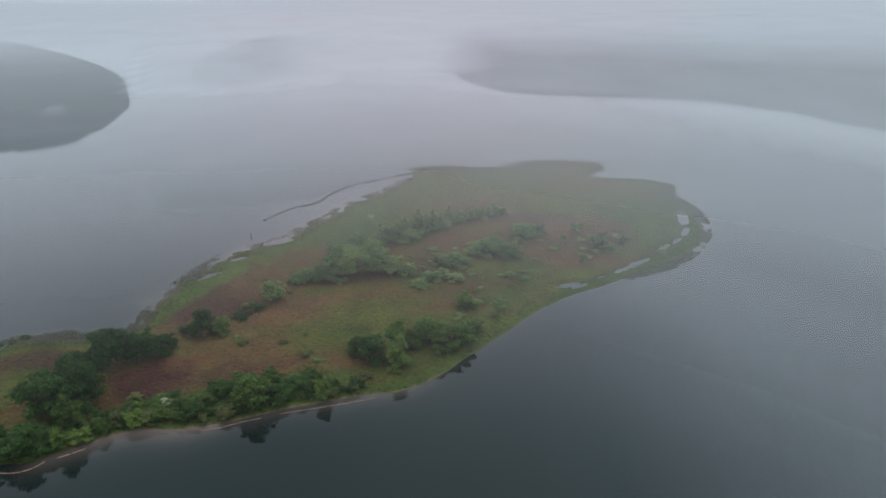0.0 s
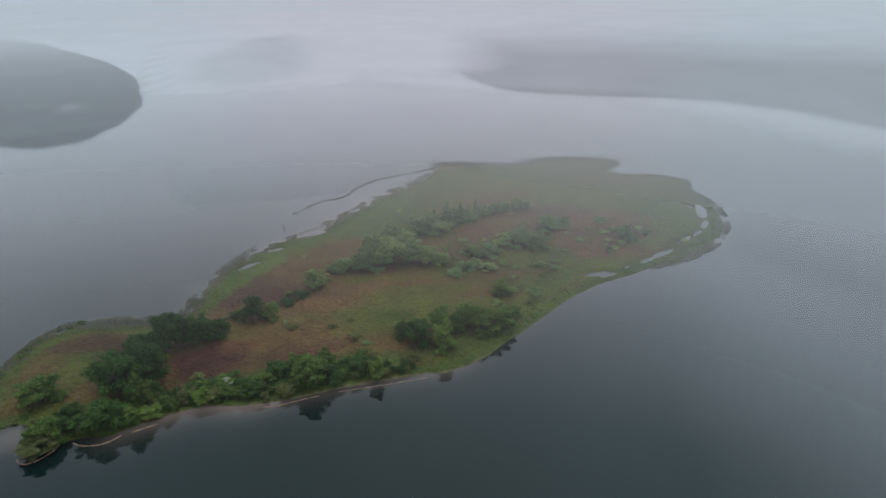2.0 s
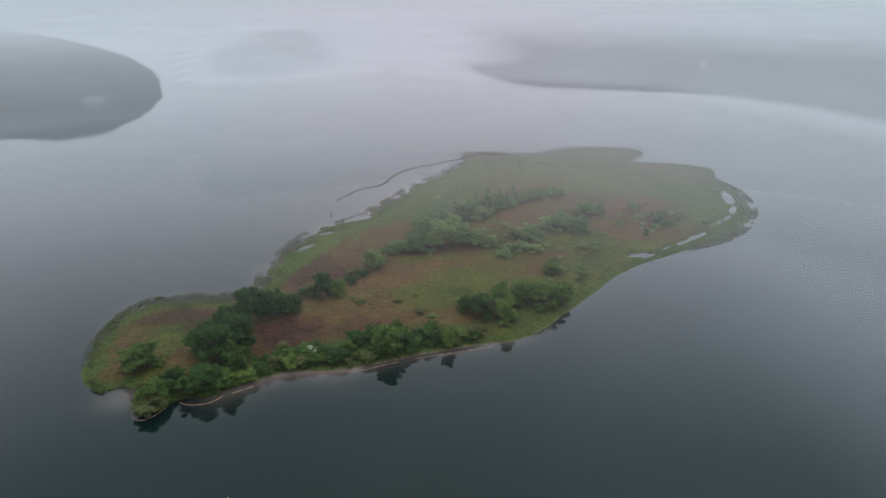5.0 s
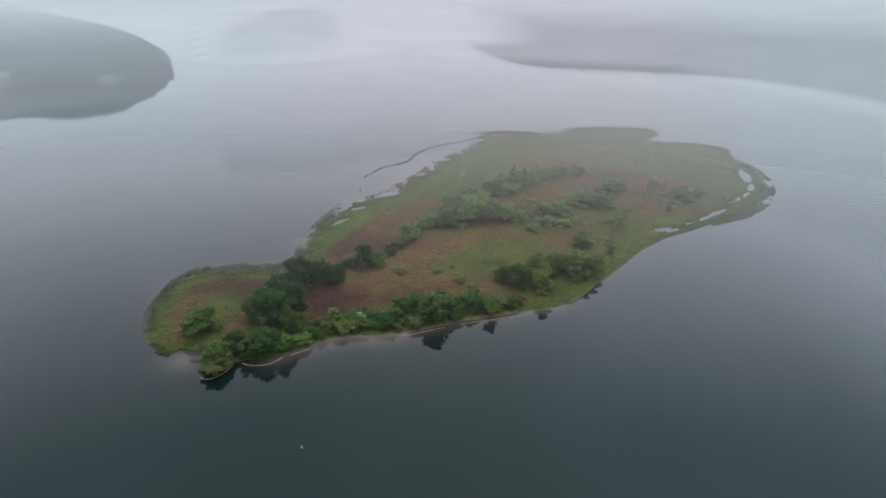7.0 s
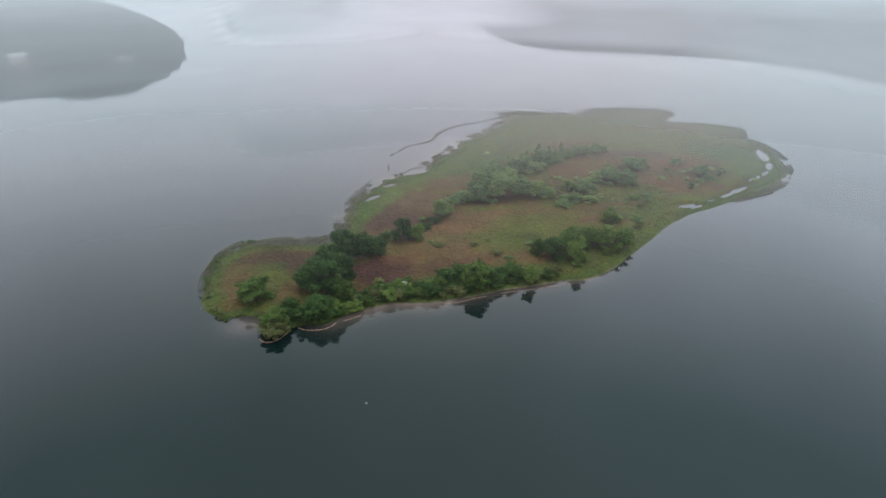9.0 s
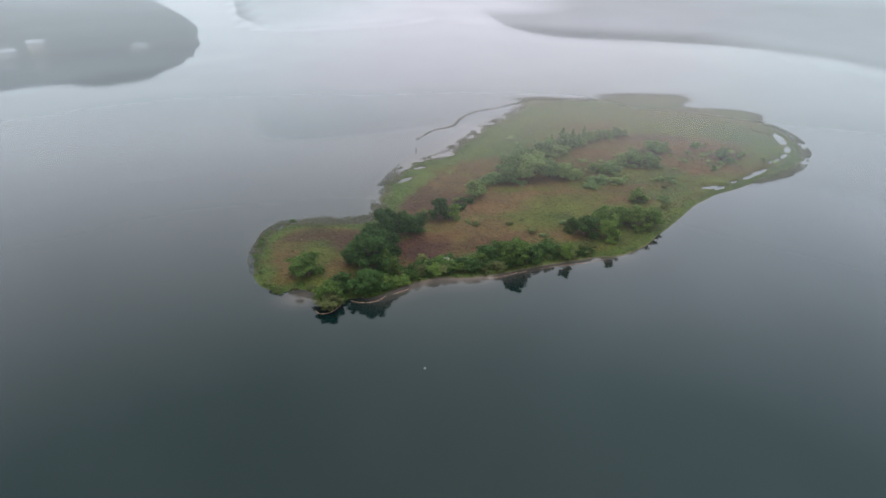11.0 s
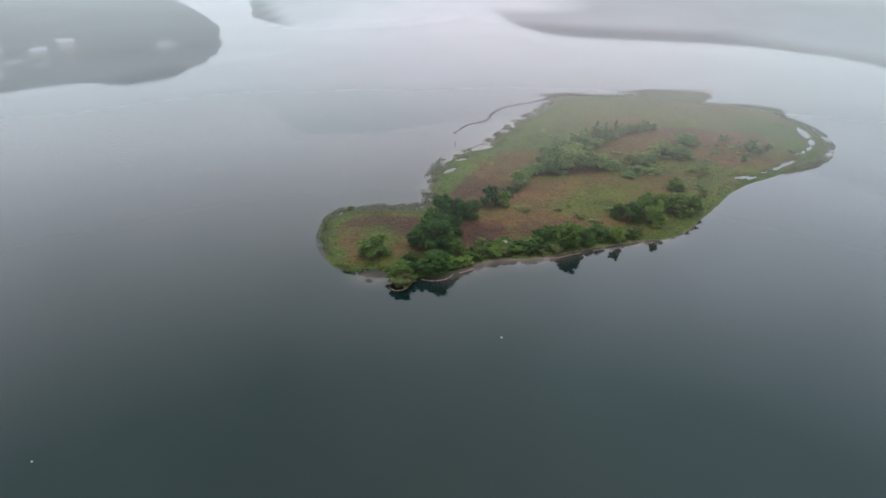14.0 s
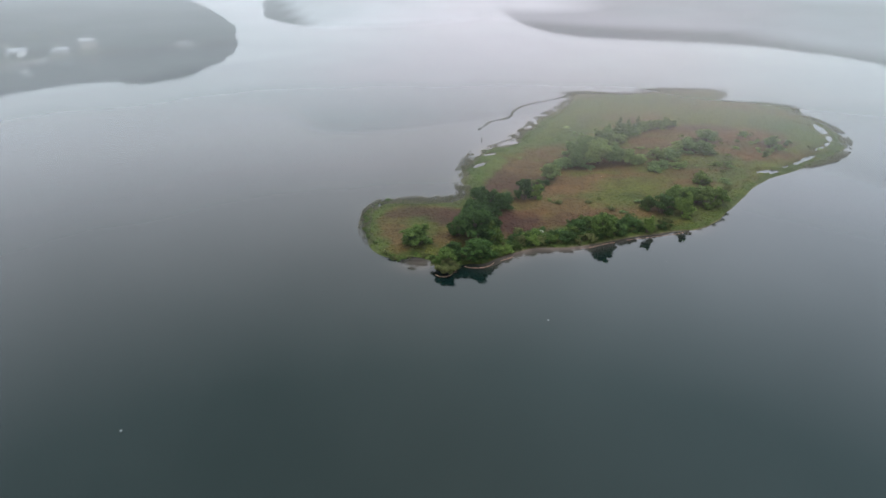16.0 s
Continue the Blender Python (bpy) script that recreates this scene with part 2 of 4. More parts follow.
def signed_distance(x, y, ring):
    """Metres inside (+) or outside (-) of a closed ring, and the nearest segment."""
    best, near, inside = np.full(x.shape, 1e9), np.zeros(x.shape, int), np.zeros(x.shape, bool)
    for k in range(len(ring)):
        (ax, ay), (bx, by) = ring[k], ring[(k + 1) % len(ring)]
        dx, dy = bx - ax, by - ay
        s = np.clip(((x - ax) * dx + (y - ay) * dy) / (dx * dx + dy * dy + 1e-9), 0, 1)
        d = np.hypot(x - ax - s * dx, y - ay - s * dy)
        near = np.where(d < best, k, near)
        best = np.minimum(best, d)
        cross = (ay > y) != (by > y)
        with np.errstate(divide="ignore", invalid="ignore"):
            inside ^= cross & (x < (bx - ax) * (y - ay) / (by - ay if by != ay else 1e-9) + ax)
    return np.where(inside, best, -best), near


# ---- the island's shore, in order round it ----
SHORE_SOUTH = [(-105.5, 134), (-101.5, 129), (-97.5, 126.5), (-95, 129), (-91, 129), (-87, 126), (-85.5, 121), (-82.5, 119.2), (-79.8, 123), (-76, 124.8),
               (-71, 125.4), (-67, 129), (-61.4, 133), (-54, 136.5), (-46, 136.9), (-38, 138.4), (-30, 141.6), (-22.5, 144.8), (-14, 147.4), (-5, 150.4),
               (2, 151.7), (10, 157.2), (19, 168), (29, 180), (40, 194), (51, 204), (62, 210.8)]
SHORE_EAST = [(71, 217), (81, 222.5), (92, 229.5), (104, 241.5), (114, 259), (119.5, 277), (121, 291), (119, 303), (117.5, 315), (121.5, 327.5), (115, 337.5),
              (100, 341), (86, 345), (93, 357), (93, 371), (80, 376.5)]
SHORE_NORTH = [(60, 373), (45, 366), (27, 361), (12, 365), (2, 366), (-7, 357), (-13, 337), (-24, 315), (-34, 299), (-42, 279), (-49, 266), (-53, 253),
               (-61, 245), (-68, 240), (-73, 227), (-76.5, 211), (-78, 197), (-77, 185)]
SHORE_WEST = [(-80, 178.5), (-88, 177.3), (-97, 177.2), (-105, 175.5), (-110.5, 168.5), (-112.2, 159.5), (-110.8, 147)]
RING = curve_through(SHORE_SOUTH + SHORE_EAST + SHORE_NORTH + SHORE_WEST, 4)
# how gradually the land goes over into water along each stretch: 0 a bank, 1 a marsh
SOFT = np.repeat([0.0] * len(SHORE_SOUTH) + [0.75] * len(SHORE_EAST) + [1.0] * len(SHORE_NORTH) + [0.6] * len(SHORE_WEST), 4)
SOFT = np.convolve(np.r_[SOFT[-8:], SOFT, SOFT[:8]], np.ones(17) / 17, "valid")
# open pools in the marsh: x, y, length, width, turn
POOLS = [(111, 280.5, 9.5, 2.0, 75), (106.5, 263, 5, 1.4, 60), (100, 253, 4, 1.1, 50), (92.8, 246, 5, 1.3, 45), (79.5, 231, 6, 1.3, 42), (72, 224.5, 4, 1.0, 42),
         (64, 219, 2.5, 0.7, 35), (53, 212.3, 5, 2.2, 15), (104.5, 291.5, 3.4, 0.9, 120), (108, 287, 2.6, 0.8, 110), (-54.1, 249.6, 6, 2.1, 35),
         (-63.6, 232.8, 3.4, 1.2, 30), (-70.5, 231, 3.4, 0.9, 40), (-68.6, 217.8, 4.5, 1.3, 50), (87, 347, 6, 1.9, 20), (71, 355.7, 2.6, 1.0, 10), (113, 326, 3, 1.0, 20)]


def margin(x, y, soft):
    """Metres of drowned reed bed between the outer edge of the marsh and firm ground."""
    west = np.exp(-(((x + 97) / 15) ** 2 + ((y - 177) / 9) ** 2))
    east = smooth(x, 92, 108) * smooth(330 - y, 0, 30)
    north = smooth(y, 205, 250) * (x < 30)
    return smooth(soft, 0.3, 0.8) * (1.2 + 4.0 * west + 0.9 * east + 0.8 * north)


def land(x, y):
    """Height of the ground, metres inside the shore and softness of the shore."""
    wob = (fractal(x, y, 9, 5) - 0.5) * 3
    d, near = signed_distance(x, y, RING)
    soft = SOFT[near]
    d = d + wob * (0.25 + 0.9 * soft) - margin(x, y, soft)
    bank = np.where(d > 0, 0.4 * (1 - np.exp(-d / 0.8)) + 0.9 * (1 - np.exp(-np.maximum(d, 0) / 14)), np.maximum(d * 0.35, -0.8))
    marsh = np.where(d > 0, 0.02 + 0.3 * (1 - np.exp(-d / 6)) + 0.9 * (1 - np.exp(-np.maximum(d, 0) / 30)), np.maximum(d * 0.06, -0.8))
    marsh = marsh + (fractal(x, y, 4, 11) - 0.5) * 0.5 * np.exp(-np.abs(d) / 5)
    h = bank * (1 - soft) + marsh * soft + (fractal(x, y, 14, 21) - 0.5) * 0.5 * np.clip(d / 8, 0, 1)
    for px, py, rx, ry, turn in POOLS:
        c, s = math.cos(radians(turn)), math.sin(radians(turn))
        u, v = ((x - px) * c + (y - py) * s) / rx, (-(x - px) * s + (y - py) * c) / ry
        r = np.sqrt(u * u + v * v) + (fractal(x, y, 3, 31) - 0.5) * 0.9
        h = np.where(r < 1.4, np.minimum(h, -0.25 + 0.55 * np.maximum(r - 0.6, 0)), h)
    return h, d, soft


# kinds of cover: x, y, half width, half depth, turn, kind, strength
COVER = {"olive": (0.050, 0.056, 0.017), "sedge": (0.033, 0.050, 0.015), "brown": (0.060, 0.042, 0.021), "heath": (0.031, 0.0155, 0.0115),
         "tan": (0.078, 0.055, 0.030), "marsh": (0.062, 0.062, 0.036), "sand": (0.177, 0.136, 0.112), "rust": (0.068, 0.040, 0.022), "reed": (0.098, 0.09, 0.068), "green": (0.047, 0.062, 0.019), "deep": (0.0281, 0.0382, 0.0102), "far_haze": (0.1380, 0.1296, 0.0840)}
PATCHES = [(-58, 154, 10, 11, 40, "heath", 1.0), (-96, 152, 14, 18, 0, "deep", 0.9), (-98, 150, 9, 12, 10, "brown", 0.55), (-91, 154, 7, 7, 0, "deep", 0.8), (-84, 161, 9, 7, 0, "heath", 0.6), (-97, 163, 8, 5, 20, "heath", 0.45),
           (-101, 140, 3.5, 7, 0, "tan", 0.45), (-35, 146, 33, 6.5, 22, "sedge", 0.85), (-22, 178, 15, 11, 10, "olive", 0.9), (-18, 177, 7, 4.5, 0, "deep", 0.9), (-38, 169, 16, 8, 20, "brown", 0.9),
           (-34, 162, 8, 4, 10, "tan", 0.7), (-58, 196, 15, 14, 30, "heath", 0.75)]
PATCHES += [(-50, 210, 18, 12, 40, "brown", 0.8), (-33, 269, 22, 34, 35, "sedge", 1.0), (-20, 290, 22, 20, 30, "sedge", 0.7), (-12, 181, 16, 8, 10, "olive", 0.6), (43, 268, 34, 18, 0, "brown", 0.9), (51, 229, 9, 6, 0, "rust", 0.9),
            (91, 274, 16, 30, 0, "sedge", 0.9), (-6, 201, 12, 5, 0, "brown", 0.8), (-21, 201, 7, 4, 0, "rust", 0.8), (33, 206, 14, 9, 40, "sedge", 0.7),
            (17, 251, 14, 7, 0, "rust", 0.8), (70, 300, 30, 20, 0, "olive", 0.6)]
PATCHES += [(10, 320, 30, 25, 0, "olive", 0.7), (40, 345, 40, 18, 0, "sedge", 0.6), (55, 250, 18, 8, 0, "heath", 0.4), (72, 250, 12, 7, 0, "brown", 0.7),
            (25, 215, 20, 8, 30, "brown", 0.7), (-2, 358, 22, 6, 10, "marsh", 0.9), (62, 262, 30, 12, 10, "rust", 0.6), (20, 240, 34, 14, 20, "brown", 0.7), (-30, 190, 22, 9, 25, "tan", 0.6), (10, 195, 16, 5, 0, "rust", 0.6), (-40, 162, 24, 9, 22, "brown", 0.9), (-36, 157, 10, 4, 20, "rust", 0.6), (-16, 178, 17, 9, 10, "olive", 1.0), (-18, 177, 6, 3.5, 0, "deep", 0.7), (10, 187, 16, 6, 20, "olive", 0.8),
            (35, 222, 18, 6, 25, "sedge", 0.6), (-40, 158, 12, 5, 20, "heath", 0.5), (-70, 215, 6, 20, 10, "sedge", 0.6), (-38, 146, 34, 6, 20, "sedge", 0.85), (8, 167, 20, 8, 35, "sedge", 0.75)]


# the larger stands of one plant, laid over the patches
FIELDS = [(-59, 156, 9, 9, 40, "heath", 1.0), (-53, 163, 7, 5, 30, "rust", 0.6), (-48, 174, 12, 6, 35, "tan", 0.55), (-36, 188, 14, 6, 35, "rust", 0.55), (-27, 198, 9, 4, 20, "tan", 0.7),
          (-14, 180, 6.5, 3.2, 0, "deep", 0.9), (-8, 192, 16, 8, 20, "olive", 0.8), (-24, 176, 8, 4, 20, "olive", 0.5), (-58, 198, 12, 9, 60, "heath", 0.38), (-48, 214, 12, 8, 55, "brown", 0.5),
          (-65, 214, 5, 22, -18, "green", 0.85), (-48, 250, 10, 24, -35, "green", 0.9), (-28, 285, 12, 26, -32, "green", 0.85), (-8, 318, 16, 22, -30, "green", 0.6),
          (24, 273, 14, 7, 20, "brown", 0.8), (14, 266, 8, 4, 20, "tan", 0.6), (44, 276, 16, 7, 0, "heath", 0.45), (54, 238, 12, 6, 10, "rust", 0.65), (76, 252, 13, 7, 0, "heath", 0.45),
          (-98, 134, 4, 7, 20, "rust", 0.6), (-100, 145, 6, 7, 0, "brown", 0.6), (-94, 163, 11, 5, 5, "heath", 0.42), (-82, 156, 7, 7, 0, "heath", 0.6), (-91, 149, 5, 5, 0, "olive", 0.8), (-84, 140, 4, 6, 0, "rust", 0.5),
          (32, 190, 16, 9, 45, "green", 0.6), (60, 213, 20, 5, 30, "green", 0.7), (94, 262, 9, 24, -20, "green", 0.7), (2, 153, 16, 5, 25, "green", 0.6), (15, 325, 30, 18, 0, "green", 0.45), (60, 318, 34, 18, 0, "olive", 0.5),
          (80, 350, 14, 14, 0, "green", 0.6)]


def cover(x, y, h, d, soft):
    n1, n2 = fractal(x, y, 22, 41), fractal(x, y, 6, 51)
    col = np.array(COVER["olive"]) * np.ones((len(x), 1))

    def lay(kind, w):
        w = np.clip(w, 0, 1)[:, None]
        return col * (1 - w) + np.array(COVER[kind]) * w

    col = lay("brown", (n1 - 0.31) * 4)
    col = lay("olive", (n2 - 0.58) * 2.5)
    for px, py, rx, ry, turn, kind, strong in PATCHES:
        c, s = math.cos(radians(turn)), math.sin(radians(turn))
        u, v = ((x - px) * c + (y - py) * s) / rx, (-(x - px) * s + (y - py) * c) / ry
        r = np.sqrt(u * u + v * v) + (n2 - 0.5) * 0.9
        col = lay(kind, strong * np.clip((1.15 - r) * 2.2, 0, 1))
    n3 = fractal(x, y, 2.6, 57)
    for px, py, rx, ry, turn, kind, strong in FIELDS:
        c, s = math.cos(radians(turn)), math.sin(radians(turn))
        u, v = ((x - px) * c + (y - py) * s) / rx, (-(x - px) * s + (y - py) * c) / ry
        r = np.sqrt(u * u + v * v) + (n2 - 0.5) * 0.7 + (n3 - 0.5) * 0.6
        col = lay(kind, strong * smooth(1.25 - r, 0, 0.55))
    # cover paled towards the north: distance haze put into the ground colour
    col = lay("far_haze", smooth(y + (n1 - 0.5) * 60, 200, 330) * 0.08)
    edge = np.clip((4.5 + 5.5 * soft - d + (n2 - 0.5) * 7) / 3.5, 0, 1)
    col = lay("sedge", edge * 0.85 * (1 - 0.6 * smooth(y, 250, 330)))
    u, v = (x + 2) / 24, (y - 361) / 7
    col = lay("reed", smooth(1.25 - np.hypot((x - 62) / 20, (y - 376) / 5) + (n2 - 0.5), 0, 0.5) * 0.8)
    col = lay("reed", 0.9 * np.clip((1.2 - np.sqrt(u * u + v * v) + (n2 - 0.5)) * 2, 0, 1))
    col = lay("marsh", np.clip((0.22 - h) * 6, 0, 1) * soft)
    col = lay("sand", np.clip((0.22 - h) * 9, 0, 1) * (1 - soft) * 0.4 * smooth(x, -72, -58) * (1 - 0.6 * smooth(x, 0, 25)))
    grey = col.mean(1, keepdims=True)
    return np.maximum(grey + (col - grey) * 1.36, 0.004) * np.array([0.88, 0.82, 0.82])


def build_island():
    xs, ys = np.arange(-126, 134, 0.95), np.arange(108, 392, 0.95)
    gx, gy = np.meshgrid(xs, ys)
    x, y = gx.ravel(), gy.ravel()
    h, d, soft = land(x, y)
    col = cover(x, y, h, d, soft)
    nx = len(xs)
    keep = d > -7
    idx = np.full(len(x), -1)
    idx[keep] = np.arange(keep.sum())
    i, j = np.meshgrid(np.arange(nx - 1), np.arange(len(ys) - 1))
    q = np.stack([j * nx + i, j * nx + i + 1, (j + 1) * nx + i + 1, (j + 1) * nx + i], -1).reshape(-1, 4)
    q = idx[q]
    q = q[(q >= 0).all(1)]
    me = mesh_from("ground", np.stack([x, y, h], 1)[keep], q, M_MEADOW, True)
    add_colours(me, "cover", col[keep])
    tagged(new("ground", me), "low grassy marsh island of brown heath and green sedge", "island", kind="structure")


build_island()


def build_water():
    fine_x, fine_y = np.arange(-130, 138, 2.0), np.arange(104, 398, 2.0)
    far = np.array([160, 220, 320, 500, 900, 1800, 4500.0])
    xs = np.r_[-far[::-1], fine_x, far]
    ys = np.r_[[-4500, -1800, -900, -400, -150, 0, 60], fine_y, [450, 550, 700, 900, 1300, 2200, 4800]]
    gx, gy = np.meshgrid(xs, ys)
    x, y = gx.ravel(), gy.ravel()
    d, near = signed_distance(x, y, RING)
    soft = SOFT[near]
    shallow = np.exp(np.minimum(d, 0) / (2.6 + 4 * soft)) * (0.8 - 0.5 * soft) * smooth(x, -80, -58) * (1 - 0.75 * smooth(x, -2, 20))
    shallow = shallow * (1 - 0.6 * smooth(x, -44, -32))
    shallow = np.maximum(shallow, 0.32 * np.exp(-(((x + 91) / 6) ** 2 + ((y - 125) / 5) ** 2)))
    # drowned plants off the marshy shores
    ragged = (fractal(x, y, 9, 91) - 0.5) * 7
    weed = np.exp(np.minimum(d + 0.5 + ragged, 0) / 2.6) * 0.45 * smooth(soft, 0.3, 0.8) * (0.4 + 0.6 * smooth(fractal(x, y, 7, 95), 0.25, 0.6))
    for px, py, rx, ry, turn in POOLS:
        weed = weed * smooth(np.hypot(x - px, y - py), 0.4 * rx + 0.6, 0.8 * rx + 1.5)
    nx = len(xs)
    i, j = np.meshgrid(np.arange(nx - 1), np.arange(len(ys) - 1))
    q = np.stack([j * nx + i, j * nx + i + 1, (j + 1) * nx + i + 1, (j + 1) * nx + i], -1).reshape(-1, 4)
    me = mesh_from("water", np.stack([x, y, 0 * x], 1), q, M_WATER)
    add_floats(me, "shallow", shallow)
    add_floats(me, "weed", weed)
    tagged(new("water", me), "calm dark grey-green lake water mirroring the fog", "lake", kind="structure")


build_water()


# ---- grass and reeds ----
def tufts(x, y, z, tall, wide, seed, blades=3):
    rng = np.random.RandomState(seed)
    n = len(x)
    verts, faces = [], []
    turn = rng.rand(n) * 6.28
    for k in range(blades):
        a = turn + k * 2.09 + rng.rand(n) * 0.6
        ox, oy = np.cos(a), np.sin(a)
        lean = tall * (0.25 + 0.5 * rng.rand(n))
        top = np.stack([x + ox * lean, y + oy * lean, z + tall * (0.75 + 0.5 * rng.rand(n))], 1)
        left = np.stack([x - oy * wide, y + ox * wide, z - 0.05], 1)
        right = np.stack([x + oy * wide, y - ox * wide, z - 0.05], 1)
        verts.append(np.stack([left, right, top], 1))
    verts = np.stack(verts, 1).reshape(-1, 3)
    faces = np.arange(len(verts)).reshape(-1, 3)
    return verts, faces


def build_grass():
    """Grass tussocks: low uneven domes."""
    rng = np.random.RandomState(7)
    x, y = rng.uniform(-118, 126, 75000), rng.uniform(116, 382, 75000)
    h, d, soft = land(x, y)
    near = np.clip(1.1 - (y - 120) / 300, 0.3, 1)
    ok = (h > 0.1) & (d > 0.6) & (rng.rand(len(x)) < near)
    x, y, h, d, soft = x[ok], y[ok], h[ok], d[ok], soft[ok]
    col = cover(x, y, h, d, soft) * rng.uniform(0.8, 1.22, (len(x), 1))
    n = len(x)
    wide = rng.uniform(0.25, 0.75, n)
    tall = wide * rng.uniform(0.16, 0.36, n) + 0.15 * (d < 6) * rng.rand(n)
    turn = rng.rand(n) * 6.28
    rings = [np.stack([x, y, h + tall], 1)]
    for r, up in ((0.6, 0.72), (1.0, -0.15)):
        for k in range(6):
            a = turn + k * 1.0472
            out = wide * r * rng.uniform(0.75, 1.25, n)
            rings.append(np.stack([x + np.cos(a) * out, y + np.sin(a) * out, h + tall * up], 1))
    v = np.stack(rings, 1).reshape(-1, 3)
    one = [(0, 1 + k, 1 + (k + 1) % 6) for k in range(6)]
    for k in range(6):
        m = (k + 1) % 6
        one += [(1 + k, 7 + k, 7 + m), (1 + k, 7 + m, 1 + m)]
    f = (np.arange(n)[:, None, None] * 13 + np.array(one)[None]).reshape(-1, 3)
    me = mesh_from("meadow_grass", v, f, M_MEADOW, True)
    add_colours(me, "cover", np.repeat(col, 13, 0))
    tagged(new("meadow_grass", me), "rough meadow grass and sedge tussocks, green and dry brown", "grass", kind="stuff")


build_grass()

REED_LINE = [(-66.8, 275), (-59.6, 291), (-50, 299.5), (-45, 316), (-36.4, 330), (-19, 344), (-6.8, 354.5), (10, 361), (27, 365), (46, 373.5), (60.6, 380), (85, 381), (102, 377)]


def build_reeds():
    rng = np.random.RandomState(17)
    # a ragged bed along the marshy shores, thinning out into open water
    k = rng.randint(0, len(RING), 150000)
    k = k[rng.rand(len(k)) < smooth(SOFT[k], 0.25, 0.7)]
    ax, ay = RING[k].T
    tx, ty = (RING[(k + 1) % len(RING)] - RING[k]).T
    ln = np.hypot(tx, ty) + 1e-6
    side = rng.rand(len(k))
    inner = margin(ax, ay, SOFT[k])
    far = rng.uniform(-1, 1, len(k)) * (inner + 2.5)
    far = np.where(far > 0, far * np.where(ax > 90, 0.35, 0.9) * (0.2 + fractal(ax, ay, 16, 79)), far)
    x, y = ax + tx * side + ty / ln * far, ay + ty * side - tx / ln * far
    odds = smooth(fractal(x, y, 5, 73) + 0.5 * (fractal(x, y, 18, 75) - 0.5), 0.3, 0.75) * (1 - 0.8 * smooth(far, -2.5, 3.5))
    ok = rng.rand(len(x)) < odds
    for px, py, rx, ry, turn in POOLS:
        c, s = math.cos(radians(turn)), math.sin(radians(turn))
        u, v = ((x - px) * c + (y - py) * s) / (rx + 0.3), (-(x - px) * s + (y - py) * c) / (ry + 0.3)
        ok &= u * u + v * v > 1
    x, y = x[ok], y[ok]
    line = curve_through(REED_LINE, 60, False)
    line = line[rng.rand(len(line)) < 0.85]
    lx = np.repeat(line[:, 0], 5) + rng.normal(0, 0.45, len(line) * 5)
    ly = np.repeat(line[:, 1], 5) + rng.normal(0, 0.45, len(line) * 5)
    gap = fractal(lx, ly, 7, 77) + 0.1 * rng.normal(0, 1, len(lx)) > 0.36
    x, y = np.r_[x, lx[gap]], np.r_[y, ly[gap]]
    for cx, cy, sx, sy, count in ((5, 362, 6.5, 2.6, 5000), (64, 375, 8, 1.8, 4500)):
        bx, by = rng.normal(cx, sx, count), rng.normal(cy, sy, count)
        x, y = np.r_[x, bx], np.r_[y, by]
    h = np.maximum(land(x, y)[0], 0.0)
    v, f = tufts(x, y, h - 0.05, 0.25 + 0.45 * rng.rand(len(x)), 0.035 + 0.05 * rng.rand(len(x)), 18)
    tagged(new("marsh_reeds", mesh_from("marsh_reeds", v, f, M_REED)), "sparse brown reeds standing in shallow water", "reeds", kind="stuff")


build_reeds()


# ---- trees and shrubs ----
def ball(rng, centre, radius, rough=0.18, level=2):
    bm = bmesh.new()
    bmesh.ops.create_icosphere(bm, subdivisions=level, radius=1.0)
    off = Vector(rng.uniform(-50, 50, 3))
    v = np.array([np.array(p.co) * (1 + rough * noise.noise(p.co * 2.2 + off)) for p in bm.verts])
    f = np.array([[q.index for q in t.verts] for t in bm.faces])
    bm.free()
    return v * radius + centre, f


def leaves(rng, at, out, size):
    """Folded leaf sprays: a rhombus of two triangles each, turned roughly outwards."""
    n = len(at)
    nrm = out + rng.normal(0, 0.5, (n, 3)) + (0, 0, 0.3)
    nrm /= np.linalg.norm(nrm, axis=1)[:, None]
    a = np.cross(nrm, rng.normal(0, 1, (n, 3)))
    a /= np.linalg.norm(a, axis=1)[:, None]
    b = np.cross(nrm, a)
    s = size * rng.uniform(0.6, 1.4, (n, 1))
    v = np.stack([at - a * s, at - b * s * 0.6 + nrm * s * 0.25, at + a * s, at + b * s * 0.6 + nrm * s * 0.25], 1).reshape(-1, 3)
    k = np.arange(n)[:, None] * 4
    return v, np.concatenate([k + [0, 1, 2], k + [0, 2, 3]])


